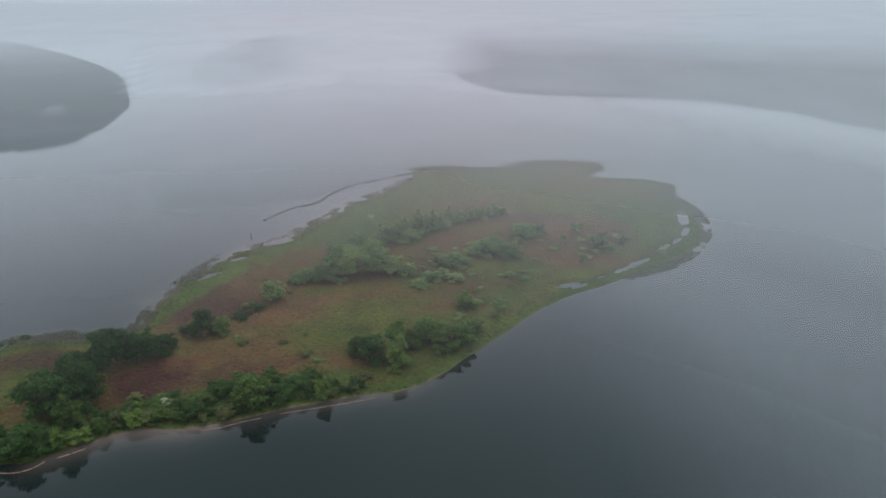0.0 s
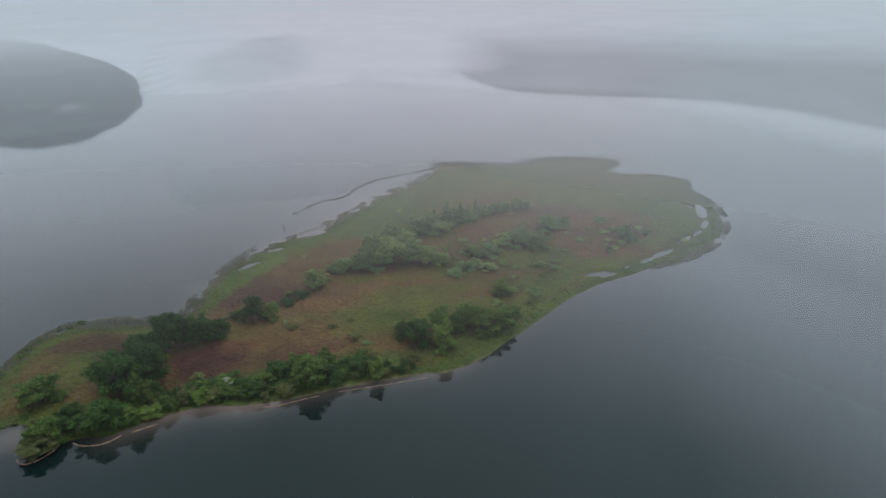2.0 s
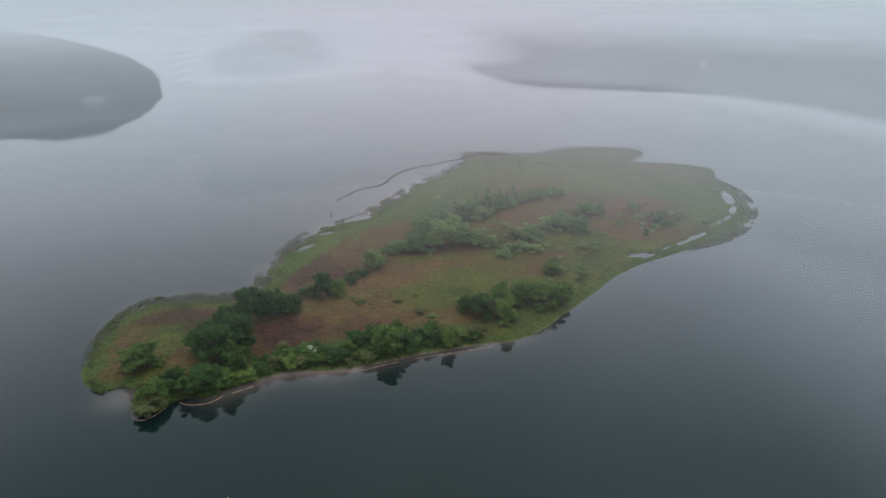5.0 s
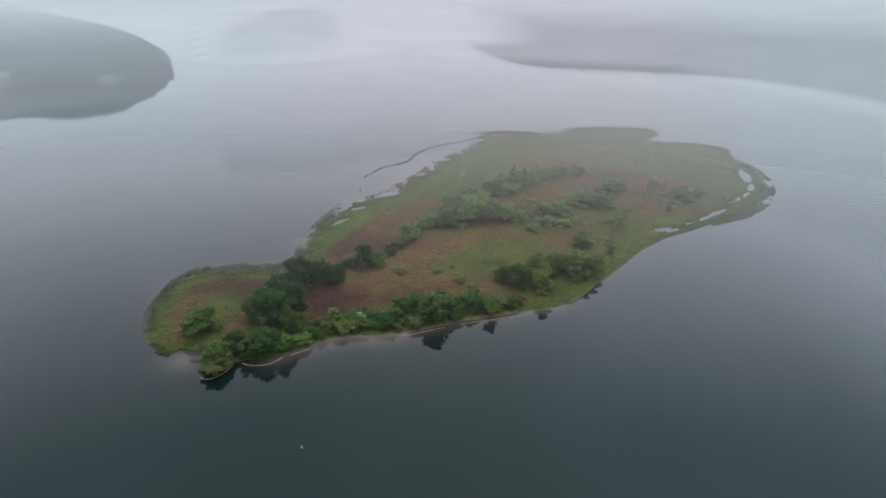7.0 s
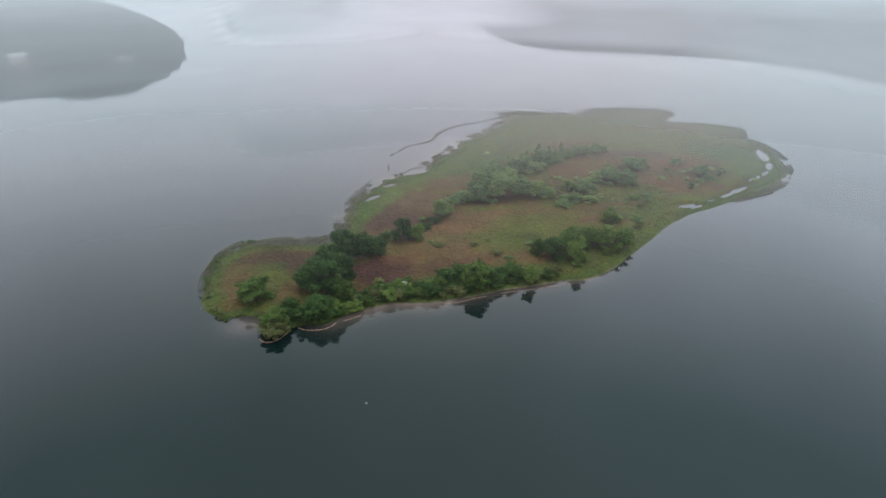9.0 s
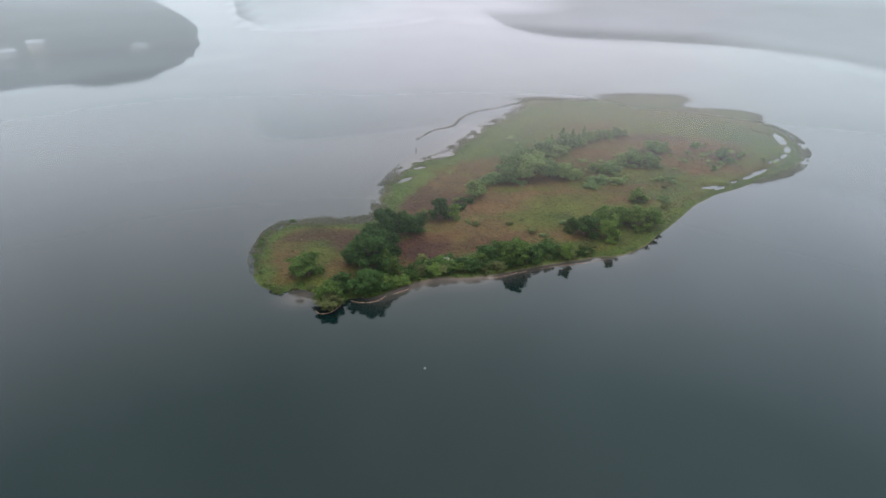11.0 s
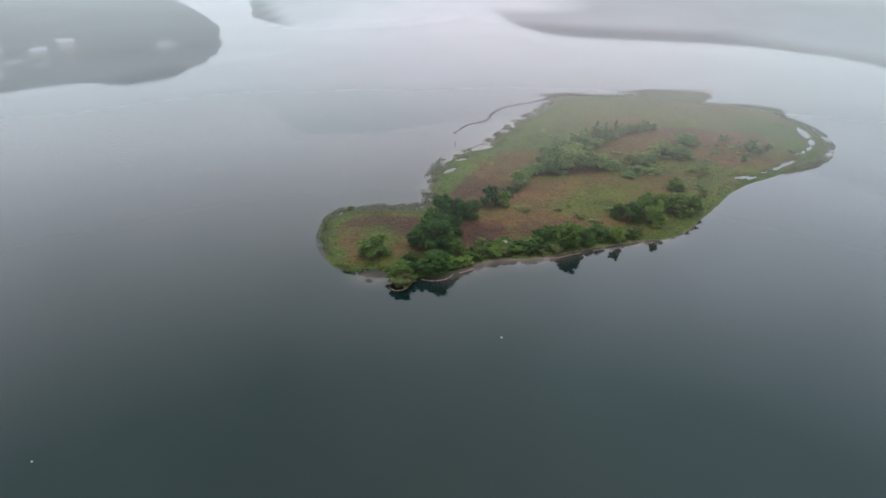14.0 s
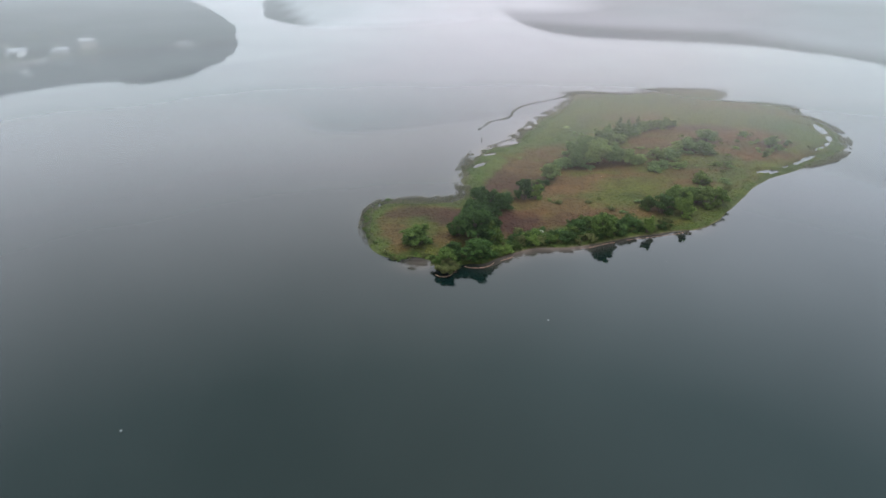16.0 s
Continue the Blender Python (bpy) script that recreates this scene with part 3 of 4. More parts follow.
def crown_shape(seed, shape):
    """A crown one metre wide and one high, of uneven lobes of leaf sprays with gaps between."""
    rng = np.random.RandomState(seed)
    lobes = []
    if shape == "conifer":
        for k in range(9):
            z = 0.12 + 0.84 * k / 8
            r = 0.36 * (1 - z) + 0.05
            for _ in range(3 if k < 6 else 1):
                lobes.append((np.array([rng.normal(0, r * 0.45), rng.normal(0, r * 0.45), z]), np.array([r * 0.8, r * 0.8, 0.1])))
    else:
        # a few large boughs, each a cluster of small lobes
        base = 0.2 if shape == "tree" else 0.08
        boughs, each = {"shrub": (9, 9), "tree": (11, 9), "scrub": (5, 6)}[shape]
        for b in range(boughs):
            a, up = 6.28 * (b + rng.uniform(-0.4, 0.4)) / boughs * 2.4, (b + rng.rand()) / boughs
            reach = 0.29 * math.sqrt(max(0.04, 1 - (up * 0.97) ** 2)) * rng.uniform(0.65, 1.12)
            mid = np.array([math.cos(a) * reach, math.sin(a) * reach, base + up * (0.82 - base) * rng.uniform(0.85, 1.08)])
            spread = rng.uniform(0.07, 0.105)
            for _ in range(each):
                r = rng.uniform(0.09, 0.15) if shape == "scrub" else rng.uniform(0.045, 0.1)
                c = mid + rng.normal(0, spread, 3) * (1, 1, 0.8)
                c[2] = min(max(c[2], base), 0.97)
                lobes.append((c, np.array([r, r, r * rng.uniform(0.75, 1.1)])))
    V, F, n0 = [], [], 0
    for c, r in lobes:
        v, f = ball(rng, c, r * 0.66, 0.35, 1)
        V.append(v), F.append(f + n0)
        n0 += len(v)
        count = {"conifer": 110, "scrub": 80}.get(shape, 135)
        way = rng.normal(0, 1, (count, 3))
        way[:, 2] = np.where(way[:, 2] < -0.4, -way[:, 2], way[:, 2])
        way /= np.linalg.norm(way, axis=1)[:, None]
        at = c + way * r * rng.uniform(0.6, 1.5, (count, 1))
        v, f = leaves(rng, at, way, {"conifer": 0.03, "scrub": 0.036}.get(shape, 0.021))
        V.append(v), F.append(f + n0)
        n0 += len(v)
    v = np.concatenate(V)
    v[:, 2] = np.maximum(v[:, 2], 0.02)
    return v, np.concatenate(F)


def tube(points, radii, sides=6):
    V, F = [], []
    for k, (p, r) in enumerate(zip(points, radii)):
        for s in range(sides):
            a = 6.2832 * s / sides
            V.append((p[0] + r * math.cos(a), p[1] + r * math.sin(a), p[2]))
        if k:
            for s in range(sides):
                i, j = (k - 1) * sides + s, (k - 1) * sides + (s + 1) % sides
                F.append((i, j, j + sides, i + sides))
    return V, F


def trunk_mesh(seed, shape):
    rng = np.random.RandomState(seed)
    V, F = [], []

    def limb(a, b, r0, r1):
        mid = (np.array(a) + b) / 2 + rng.normal(0, 0.02, 3)
        v, f = tube([a, mid, b], [r0, (r0 + r1) / 2, r1])
        F.extend([tuple(i + len(V) for i in q) for q in f])
        V.extend(v)

    if shape == "conifer":
        limb((0, 0, -0.06), (0, 0, 0.95), 0.035, 0.008)
    elif shape == "tree":
        limb((0, 0, -0.06), (0.01, 0, 0.45), 0.045, 0.028)
        for k in range(6):
            a = k * 1.05 + rng.rand()
            limb((0.01, 0, rng.uniform(0.25, 0.45)), (0.25 * math.cos(a), 0.25 * math.sin(a), rng.uniform(0.55, 0.75)), 0.022, 0.006)
    else:
        for k in range(6):
            a = k * 1.05 + rng.rand()
            limb((0.04 * math.cos(a), 0.04 * math.sin(a), -0.08), (0.26 * math.cos(a), 0.26 * math.sin(a), rng.uniform(0.4, 0.65)), 0.022, 0.006)
    return mesh_from("trunk", V, F, M_BARK)


WORDS = {"blossom": "white-flowering", "blue": "grey-green", "dark": "dark green", "mid": "green", "light": "light green", "pale": "pale grey-green", "olive": "olive brown-green"}
PLANTS = {}


def plant(shape, tone, x, y, wide, tall, where, group):
    """One tree or shrub, standing on the ground at x, y."""
    form = "scrub" if shape == "shrub" and wide < 4 else shape
    key = (form, tone, random.randrange(4))
    if key not in PLANTS:
        seed = len(PLANTS) * 7 + 3
        PLANTS[key] = (trunk_mesh(seed, shape), mesh_from("crown", *crown_shape(seed + 1, form), M_LEAF[tone]))
    stem, crown = PLANTS[key]
    name = {"shrub": "shrub", "tree": "tree", "conifer": "conifer"}[shape]
    ob = new(name)
    part("trunk", stem, ob)
    part("crown", crown, ob)
    h = max(float(land(np.array([x]), np.array([y]))[0][0]), -0.1)
    ob.location, ob.rotation_euler = (x, y, h), (0, 0, random.uniform(0, 6.28))
    ob.scale = (wide * random.uniform(1.08, 1.3), wide * random.uniform(1.08, 1.3), tall * (1.1 if tall > 4 else 1.0))
    what = {"shrub": "rounded leafy shrub", "tree": "broad leafy tree", "conifer": "slender pointed conifer"}[shape]
    tagged(ob, f"{WORDS[tone]} {what} {where}", name if shape != "conifer" else "tree", group)
    return ob


SCRUB = []      # low growth that nobody could count: tone, x, y, width, height


def low(tone, x, y, wide, tall):
    SCRUB.append((tone, x, y, wide, tall))


def build_scrub():
    rng = np.random.RandomState(61)
    forms = [crown_shape(900 + k, "scrub") for k in range(5)]
    tones = list(dict.fromkeys(s[0] for s in SCRUB))
    h = np.maximum(land(np.array([s[1] for s in SCRUB]), np.array([s[2] for s in SCRUB]))[0], -0.1)
    V, F, M, n0 = [], [], [], 0
    for (tone, x, y, wide, tall), z in zip(SCRUB, h):
        v, f = forms[rng.randint(len(forms))]
        a = rng.rand() * 6.28
        turn = np.array([[math.cos(a), -math.sin(a), 0], [math.sin(a), math.cos(a), 0], [0, 0, 1]])
        V.append((v @ turn.T) * (wide * rng.uniform(0.9, 1.3), wide * rng.uniform(0.9, 1.3), tall * 1.1) + (x, y, z - 0.05))
        F.append(f + n0)
        M.append(np.full(len(f), tones.index(tone), dtype=np.int32))
        n0 += len(v)
    me = mesh_from("low_scrub", np.concatenate(V), np.concatenate(F), M_LEAF[tones[0]])
    for tone in tones[1:]:
        me.materials.append(M_LEAF[tone])
    me.polygons.foreach_set("material_index", np.concatenate(M))
    tagged(new("low_scrub", me), "low tangled green and olive scrub along the banks and heath", "scrub", kind="stuff")


NECK_DARK = [(-73.3, 138.6, 11.5, 11.5), (-69.3, 142.5, 9.2, 10.2), (-71.8, 158.8, 8.3, 11.0), (-68.7, 161.7, 7.5, 9.0), (-65.1, 165.0, 8.1, 7.4),
             (-73.6, 152.7, 7.3, 8.7), (-79.3, 142.9, 7.1, 6.9), (-73.8, 146.8, 9.5, 10.2), (-62, 168, 6.5, 5.2)]
NECK_LIGHT = [(-68.1, 136.0, 5.4, 8.1), (-69.1, 149.0, 5.1, 5.2), (-64.5, 132.2, 5.5, 2.8), (-69.8, 132, 5.9, 3.7)]
TIP = [(-74.1, 127.8, 9.4, 6.0), (-80.7, 129.3, 6.6, 4.6), (-70.6, 129.6, 6.7, 5.1), (-83.6, 123.6, 7.6, 5.4), (-81.1, 126.6, 5.9, 3.7)]
LONE = [(-92.4, 136.9, 10.4, 6.2), (-54.1, 175.9, 7.3, 8.8), (-41.0, 198.4, 7.0, 6.0)]
SOUTH = [(-31.1, 145.3, 10.4, 8.2), (-39.8, 147.6, 9.0, 6.1), (-35.5, 152.2, 7.6, 5.3), (-29.3, 154.2, 7.4, 5.4), (-21.7, 150.5, 9.0, 5.8), (-15.6, 148.2, 5.3, 6.2),
         (-19.9, 155.1, 7.0, 4.5), (-26.3, 147.1, 7.3, 5.7), (-36.7, 141.9, 6.6, 3.4), (-44.2, 140.9, 7.6, 4.2), (-49.8, 140, 6.4, 4.0), (-55.5, 138, 6.2, 5.0),
         (-60.9, 135.4, 5.6, 3.6), (-59.1, 138, 5.3, 4.0), (-41.7, 144.8, 6.5, 4.3), (-47.6, 143, 5.9, 3.7), (-52.3, 138.8, 5.2, 3.4), (-23.5, 148.2, 4.2, 3.5)]
BUSHES = [(1.0, 161.6, 6.9, 7.9), (-6.4, 164.7, 8.6, 7.1), (0.1, 171.3, 8.3, 6.7), (4.5, 170.9, 6.6, 5.4), (13.2, 171.6, 9.0, 7.4), (8.5, 174.5, 7.1, 5.9),
          (17.9, 173.9, 6.7, 5.6), (18.0, 193.9, 7.4, 4.7), (-10.4, 167.2, 5.5, 4.7), (6.3, 180.4, 6.2, 4.0), (20.8, 180.3, 5.2, 3.4)]
GROVE_LIGHT = [(-18.0, 217, 11.5, 10.4), (-11.0, 218, 8.9, 7.6), (-5.9, 217, 8.5, 6.6), (-23.4, 221.5, 9.1, 8.2), (-14.5, 229.4, 9.4, 8.4), (-20.2, 235.4, 9.5, 7.8),
               (-2.7, 249.4, 9.6, 4.2), (-14.8, 237.8, 7.9, 6.0), (-0.9, 217, 6.1, 4.4)]
GROVE_DARK = [(-27.8, 213.5, 10.6, 6.0), (-33.6, 211.8, 8.8, 4.6), (-10.6, 246.4, 9.1, 7.0), (-6.1, 252.5, 7.4, 6.8), (-27.3, 229.0, 8.5, 6.6), (-37.4, 210.6, 5.6, 3.2)]
CONIFERS = [(0.2, 256.0, 6.4, 10.5), (5.8, 261.3, 5, 8.4), (12.0, 266.6, 3.4, 8.5), (-4.7, 255.6, 5.4, 7.7), (2.8, 258.4, 5, 7.4), (8.7, 262.4, 4, 6.1)]
PALE = [(15.4, 269.4, 5.9, 4.8), (20.1, 272.5, 6.0, 4.9), (25.1, 275.7, 6.1, 4.9), (30.2, 279.0, 6.2, 5.0), (11.2, 264.3, 4.4, 3.8), (34.4, 280.1, 4.6, 3.5)]
MIDDLE = [(40.4, 251.9, 8.5, 6.2), (26.9, 234.5, 9.2, 5.4), (33.9, 234.3, 8.4, 5.0), (22.3, 236.3, 7.9, 4.5), (15.0, 226.3, 9.0, 4.1), (9.7, 225.7, 7.6, 4.1),
          (8.0, 213.0, 7.2, 3.5), (14.9, 212.7, 6.0, 2.9), (3.9, 207.7, 5.8, 2.8), (29.4, 241.3, 8.1, 4.6), (47.1, 259.6, 6.8, 3.6)]
FAR_EAST = [(68.2, 244.2, 6.6, 5.5), (77.3, 246.5, 3.3, 3.7), (59.4, 229.6, 2.4, 3.2), (63.1, 262.1, 5.5, 2.9), (71.4, 241.5, 3.7, 2.7)]


def build_plants():
    random.seed(11)
    for x, y, w, h in NECK_DARK:
        plant("tree" if h > 7 else "shrub", "dark", x, y, w, h, "in the thicket on the narrow neck", "thicket on the neck")
    for x, y, w, h in NECK_LIGHT:
        plant("shrub", "light", x, y, w, h, "at the foot of the dark thicket", "thicket on the neck")
    for k, (x, y, w, h) in enumerate(TIP):
        plant("shrub", "mid" if k == 3 else "dark", x, y, w, h, "on the shore near the point", "shore shrubs at the point")
    plant("shrub", "olive", -82.8, 119.8, 8.0, 3.8, "at the point", "shore shrubs at the point")
    plant("shrub", "mid", *LONE[0], "alone in the brown grass", "single shrubs")
    plant("shrub", "dark", *LONE[1], "beside a paler shrub in the heath", "single shrubs")
    plant("shrub", "light", -49.5, 176.8, 4.9, 6.0, "beside a darker shrub in the heath", "single shrubs")
    plant("shrub", "pale", *LONE[2], "by low scrub in the heath", "single shrubs")
    for x, y, w, h in ((-44, 191.9, 4.6, 2.0), (-47.5, 186.6, 5.0, 2.0), (-60.3, 178.2, 4.6, 2.4)):
        plant("shrub", "dark", x, y, w, h, "low in the heath", "single shrubs")
    for k, (x, y, w, h) in enumerate(SOUTH):
        tone = "light" if k in (5, 11, 14) else ("dark" if k in (1, 4, 7, 9, 15) else "olive" if k in (8, 13, 16) else "mid")
        plant("tree" if k == 0 else "shrub", tone, x, y, w * 0.82, h * (0.9 if k in (0, 5) else 0.72), "on the grassy bank by the water", "shrubs along the bank")
    for k, (x, y, w, h) in enumerate(BUSHES):
        plant("shrub", "light" if k in (0, 4, 7, 9) else ("dark" if k == 1 else "mid"), x, y, w, h, "in a clump above the bank", "clump above the bank")
    # plants further off take the leaf tones that have haze painted in
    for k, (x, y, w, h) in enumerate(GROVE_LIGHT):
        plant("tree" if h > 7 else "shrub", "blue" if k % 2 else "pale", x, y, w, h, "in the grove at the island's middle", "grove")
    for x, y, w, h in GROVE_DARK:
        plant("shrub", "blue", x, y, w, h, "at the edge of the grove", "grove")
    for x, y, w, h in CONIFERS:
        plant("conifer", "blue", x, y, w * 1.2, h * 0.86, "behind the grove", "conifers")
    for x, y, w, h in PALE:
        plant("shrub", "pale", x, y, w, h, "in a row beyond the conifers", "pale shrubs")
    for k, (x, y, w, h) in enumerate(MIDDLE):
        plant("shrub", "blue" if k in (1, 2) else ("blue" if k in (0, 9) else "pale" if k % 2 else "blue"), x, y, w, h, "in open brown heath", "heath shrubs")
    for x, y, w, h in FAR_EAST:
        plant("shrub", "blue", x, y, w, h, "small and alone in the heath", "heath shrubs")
    plant("shrub", "blossom", -51.5, 144.0, 3.0, 1.8, "in the scrub behind the bank", "shrubs along the bank")
    # low scrub along the near bank and scattered through the heath
    bank = curve_through(SHORE_SOUTH[9:20], 8, False)
    neck = curve_through(SHORE_SOUTH[7:13], 8, False)
    for k in range(240):
        p = bank[random.randrange(len(bank) - 1)]
        x, y = p[0] + random.uniform(-3, 1), p[1] + random.uniform(1.2, 7.5)
        w = random.uniform(1.1, 3.0)
        if land(np.array([x]), np.array([y]))[1][0] < 1.0:
            continue
        low(random.choice(("mid", "dark", "dark", "light", "olive", "olive")), x, y, w, w * random.uniform(0.5, 0.8))
    for k in range(40):
        p = neck[random.randrange(len(neck) - 1)]
        w = random.uniform(1.2, 2.6)
        low(random.choice(("dark", "mid", "olive")), p[0] + random.uniform(-1, 1), p[1] + random.uniform(0.5, 3.0), w, w * random.uniform(0.4, 0.7))
    rim = curve_through(SHORE_WEST[3:] + SHORE_SOUTH[:7], 8, False)
    for k in range(64):
        p = rim[random.randrange(len(rim) - 1)]
        x, y = p[0] + random.uniform(0.2, 1.6), p[1] + random.uniform(0.0, 1.4)
        w = random.uniform(0.9, 2.1)
        low(random.choice(("olive", "mid")), x, y, w, w * random.uniform(0.3, 0.5))
    # a belt of taller scrub behind the bank
    belt = curve_through(SHORE_SOUTH[11:19], 8, False)
    for k in range(95):
        p = belt[random.randrange(len(belt) - 1)]
        x, y = p[0] + random.uniform(-3, 3), p[1] + random.triangular(3.5, 14, 6)
        w = random.uniform(2.2, 4.6)
        if land(np.array([x]), np.array([y]))[1][0] < 2.5:
            continue
        plant("shrub", random.choice(("mid", "dark", "mid", "light", "olive", "dark")), x, y, w, w * random.uniform(0.32, 0.52), "in the belt behind the bank", "bank scrub")
    # a low dark line from the thicket out to the grove
    for k in range(9):
        a = random.random()
        x, y = -63 + 27 * a + random.gauss(0, 1.5), 169 + 38 * a + random.gauss(0, 1.6)
        w = random.uniform(1.6, 3.0)
        plant("shrub", random.choice(("olive", "mid", "olive")), x, y, w, w * random.uniform(0.4, 0.6), "in a low line through the heath", "heath line")
    # soft low scrub round the middle shrubs
    for k in range(90):
        cx, cy, sx, sy = random.choice(((14, 220, 11, 7), (28, 236, 12, 6), (40, 253, 8, 5), (66, 248, 10, 8), (24, 190, 6, 8), (-2, 228, 9, 8)))
        x, y = random.gauss(cx, sx), random.gauss(cy, sy)
        w = random.uniform(1.6, 4.2)
        if land(np.array([x]), np.array([y]))[1][0] < 7:
            continue
        low(random.choice(("olive", "pale", "blue", "pale")), x, y, w, w * random.uniform(0.25, 0.45))
    made = 0
    while made < 24:
        if made < 18:
            x, y = random.uniform(-60, 80), random.uniform(160, 300)
        else:
            x, y = random.gauss(22, 26), random.gauss(235, 22)
        h, d, s = (float(a[0]) for a in land(np.array([x]), np.array([y])))
        if d > 14 and value_noise(np.array([x]), np.array([y]), 18, 88)[0] > 0.45:
            w = random.uniform(2.0, 4.6)
            low(random.choice(("pale", "blue", "olive", "olive")), x, y, w, w * random.uniform(0.2, 0.36))
            made += 1


build_plants()
build_scrub()


# ---- wooded shores beyond the lake ----
HILL_WEST = [(-292, 586), (-297, 566), (-313, 547), (-333, 533), (-351, 518), (-370, 508), (-388, 496), (-401, 480), (-408, 452), (-421, 434), (-470, 405),
             (-560, 380), (-700, 380), (-900, 420), (-1000, 900), (-700, 1040), (-445, 845), (-372, 740), (-318, 655)]
HILL_EAST = [(0, 1060), (2, 960), (10, 905), (36, 882), (80, 858), (133, 834), (200, 812), (283, 783), (335, 720), (356, 652), (386, 597), (420, 520), (520, 420),
             (700, 330), (1100, 300), (1300, 900), (900, 1500), (100, 1500)]
HILL_NORTH = [(-350, 1010), (-346, 910), (-325, 850), (-290, 824), (-248, 850), (-228, 930), (-225, 1050), (-260, 1300), (-400, 1300)]


def hill_height(d, top):
    return np.where(d > 0, 0.8 + (top - 0.8) * (1 - np.exp(-(np.maximum(d, 0) / 64) ** 1.2)), np.maximum(d * 0.3, -3))


def build_hill(name, ring, top, depth, tree, seed, label, gaps, grown=lambda x: 1.0):
    ring = curve_through(ring, 3)
    lo, hi = ring.min(0) - 14, ring.max(0) + 14
    xs, ys = np.arange(lo[0], hi[0], 9.0), np.arange(lo[1], hi[1], 9.0)
    gx, gy = np.meshgrid(xs, ys)
    x, y = gx.ravel(), gy.ravel()
    d, _ = signed_distance(x, y, ring)
    z = hill_height(d, top) + (fractal(x, y, 60, seed) - 0.5) * np.clip(d / 10, 0, 8)
    nx = len(xs)
    i, j = np.meshgrid(np.arange(nx - 1), np.arange(len(ys) - 1))
    q = np.stack([j * nx + i, j * nx + i + 1, (j + 1) * nx + i + 1, (j + 1) * nx + i], -1).reshape(-1, 4)
    q = q[(d[q] > -14).all(1)]
    used = np.unique(q)
    idx = np.full(len(x), -1)
    idx[used] = np.arange(len(used))
    tagged(new(name, mesh_from(name, np.stack([x, y, z], 1)[used], idx[q], M_SOIL, True)), label, "hill", kind="structure")
    # the woods: crowns of many sizes, closed at the water's edge
    rng = np.random.RandomState(seed)
    n = int((hi[0] - lo[0]) * (hi[1] - lo[1]) / 42)
    x, y = rng.uniform(lo[0], hi[0], n), rng.uniform(lo[1], hi[1], n)
    d, _ = signed_distance(x, y, ring)
    ok = (d > 1) & (d < depth)
    for px, py, r in gaps:
        ok &= np.hypot(x - px, y - py) > r
    x, y, d = x[ok], y[ok], d[ok]
    z = hill_height(d, top)
    bm = bmesh.new()
    bmesh.ops.create_icosphere(bm, subdivisions=2, radius=1.0)
    bv = np.array([p.co[:] for p in bm.verts])
    bf = np.array([[p.index for p in f.verts] for f in bm.faces])
    bm.free()
    wide, tall = rng.uniform(3.4, 6.2, len(x)), tree * rng.uniform(0.7, 1.1, len(x)) * (0.72 + 0.28 * np.clip(d / 20, 0, 1)) * grown(x)
    v = bv[None] * (1 + 0.16 * rng.normal(0, 1, (len(x), len(bv), 1)))
    v = v * np.stack([wide, wide, tall * 0.46], 1)[:, None] + np.stack([x, y, z + tall * 0.5], 1)[:, None]
    f = bf[None] + (np.arange(len(x)) * len(bv))[:, None, None]
    tagged(new("distant_woods", mesh_from("distant_woods", v.reshape(-1, 3), f.reshape(-1, 3), M_LEAF["far"])),
           "dense mixed woodland covering the shore, dim in the fog", "woods", kind="stuff")


HOUSES = [(-419, 456, 15, 7, 2.8, 36, "white", True), (-403, 486, 14, 6, 3.0, 40, "grey", True), (-390, 507, 13, 7, 4.6, 42, "tan", False), (-322, 543.5, 14, 3.0, 1.7, 38, "grey", True),
          (285, 789, 8, 6, 4.2, 159, "white", False), (342, 726, 6, 4.5, 3, 155, "grey", False)]
GAPS_W = [(h[0], h[1], 8) for h in HOUSES if h[0] < 0] + [(-412, 452, 14), (-398, 478, 12), (-384, 502, 11), (-325, 535, 7), (-417, 447, 12)]
build_hill("hill_west", HILL_WEST, 43, 380, 12, 101, "low wooded hill on the far shore, dissolving into fog", GAPS_W, lambda x: 0.5 + 0.62 * smooth(x, -404, -388))
build_hill("hill_east", HILL_EAST, 34, 230, 15, 102, "long wooded shore across the lake in fog", [(h[0], h[1], 8) for h in HOUSES[4:6]] + [(281, 780, 8), (336, 718, 6)])
build_hill("hill_north", HILL_NORTH, 16, 120, 12, 103, "distant wooded headland, barely seen through the fog", [])


# ---- houses on the shores ----
def box_mesh(name, x0, y0, z0, x1, y1, z1, mat):
    bm = bmesh.new()
    bmesh.ops.create_cube(bm, size=1.0, matrix=Matrix.LocRotScale(((x0 + x1) / 2, (y0 + y1) / 2, (z0 + z1) / 2), None, (abs(x1 - x0), abs(y1 - y0), abs(z1 - z0))))
    bmesh.ops.bevel(bm, geom=bm.edges[:], offset=0.03, segments=1, affect="EDGES")
    return from_bm(name, bm, mat)


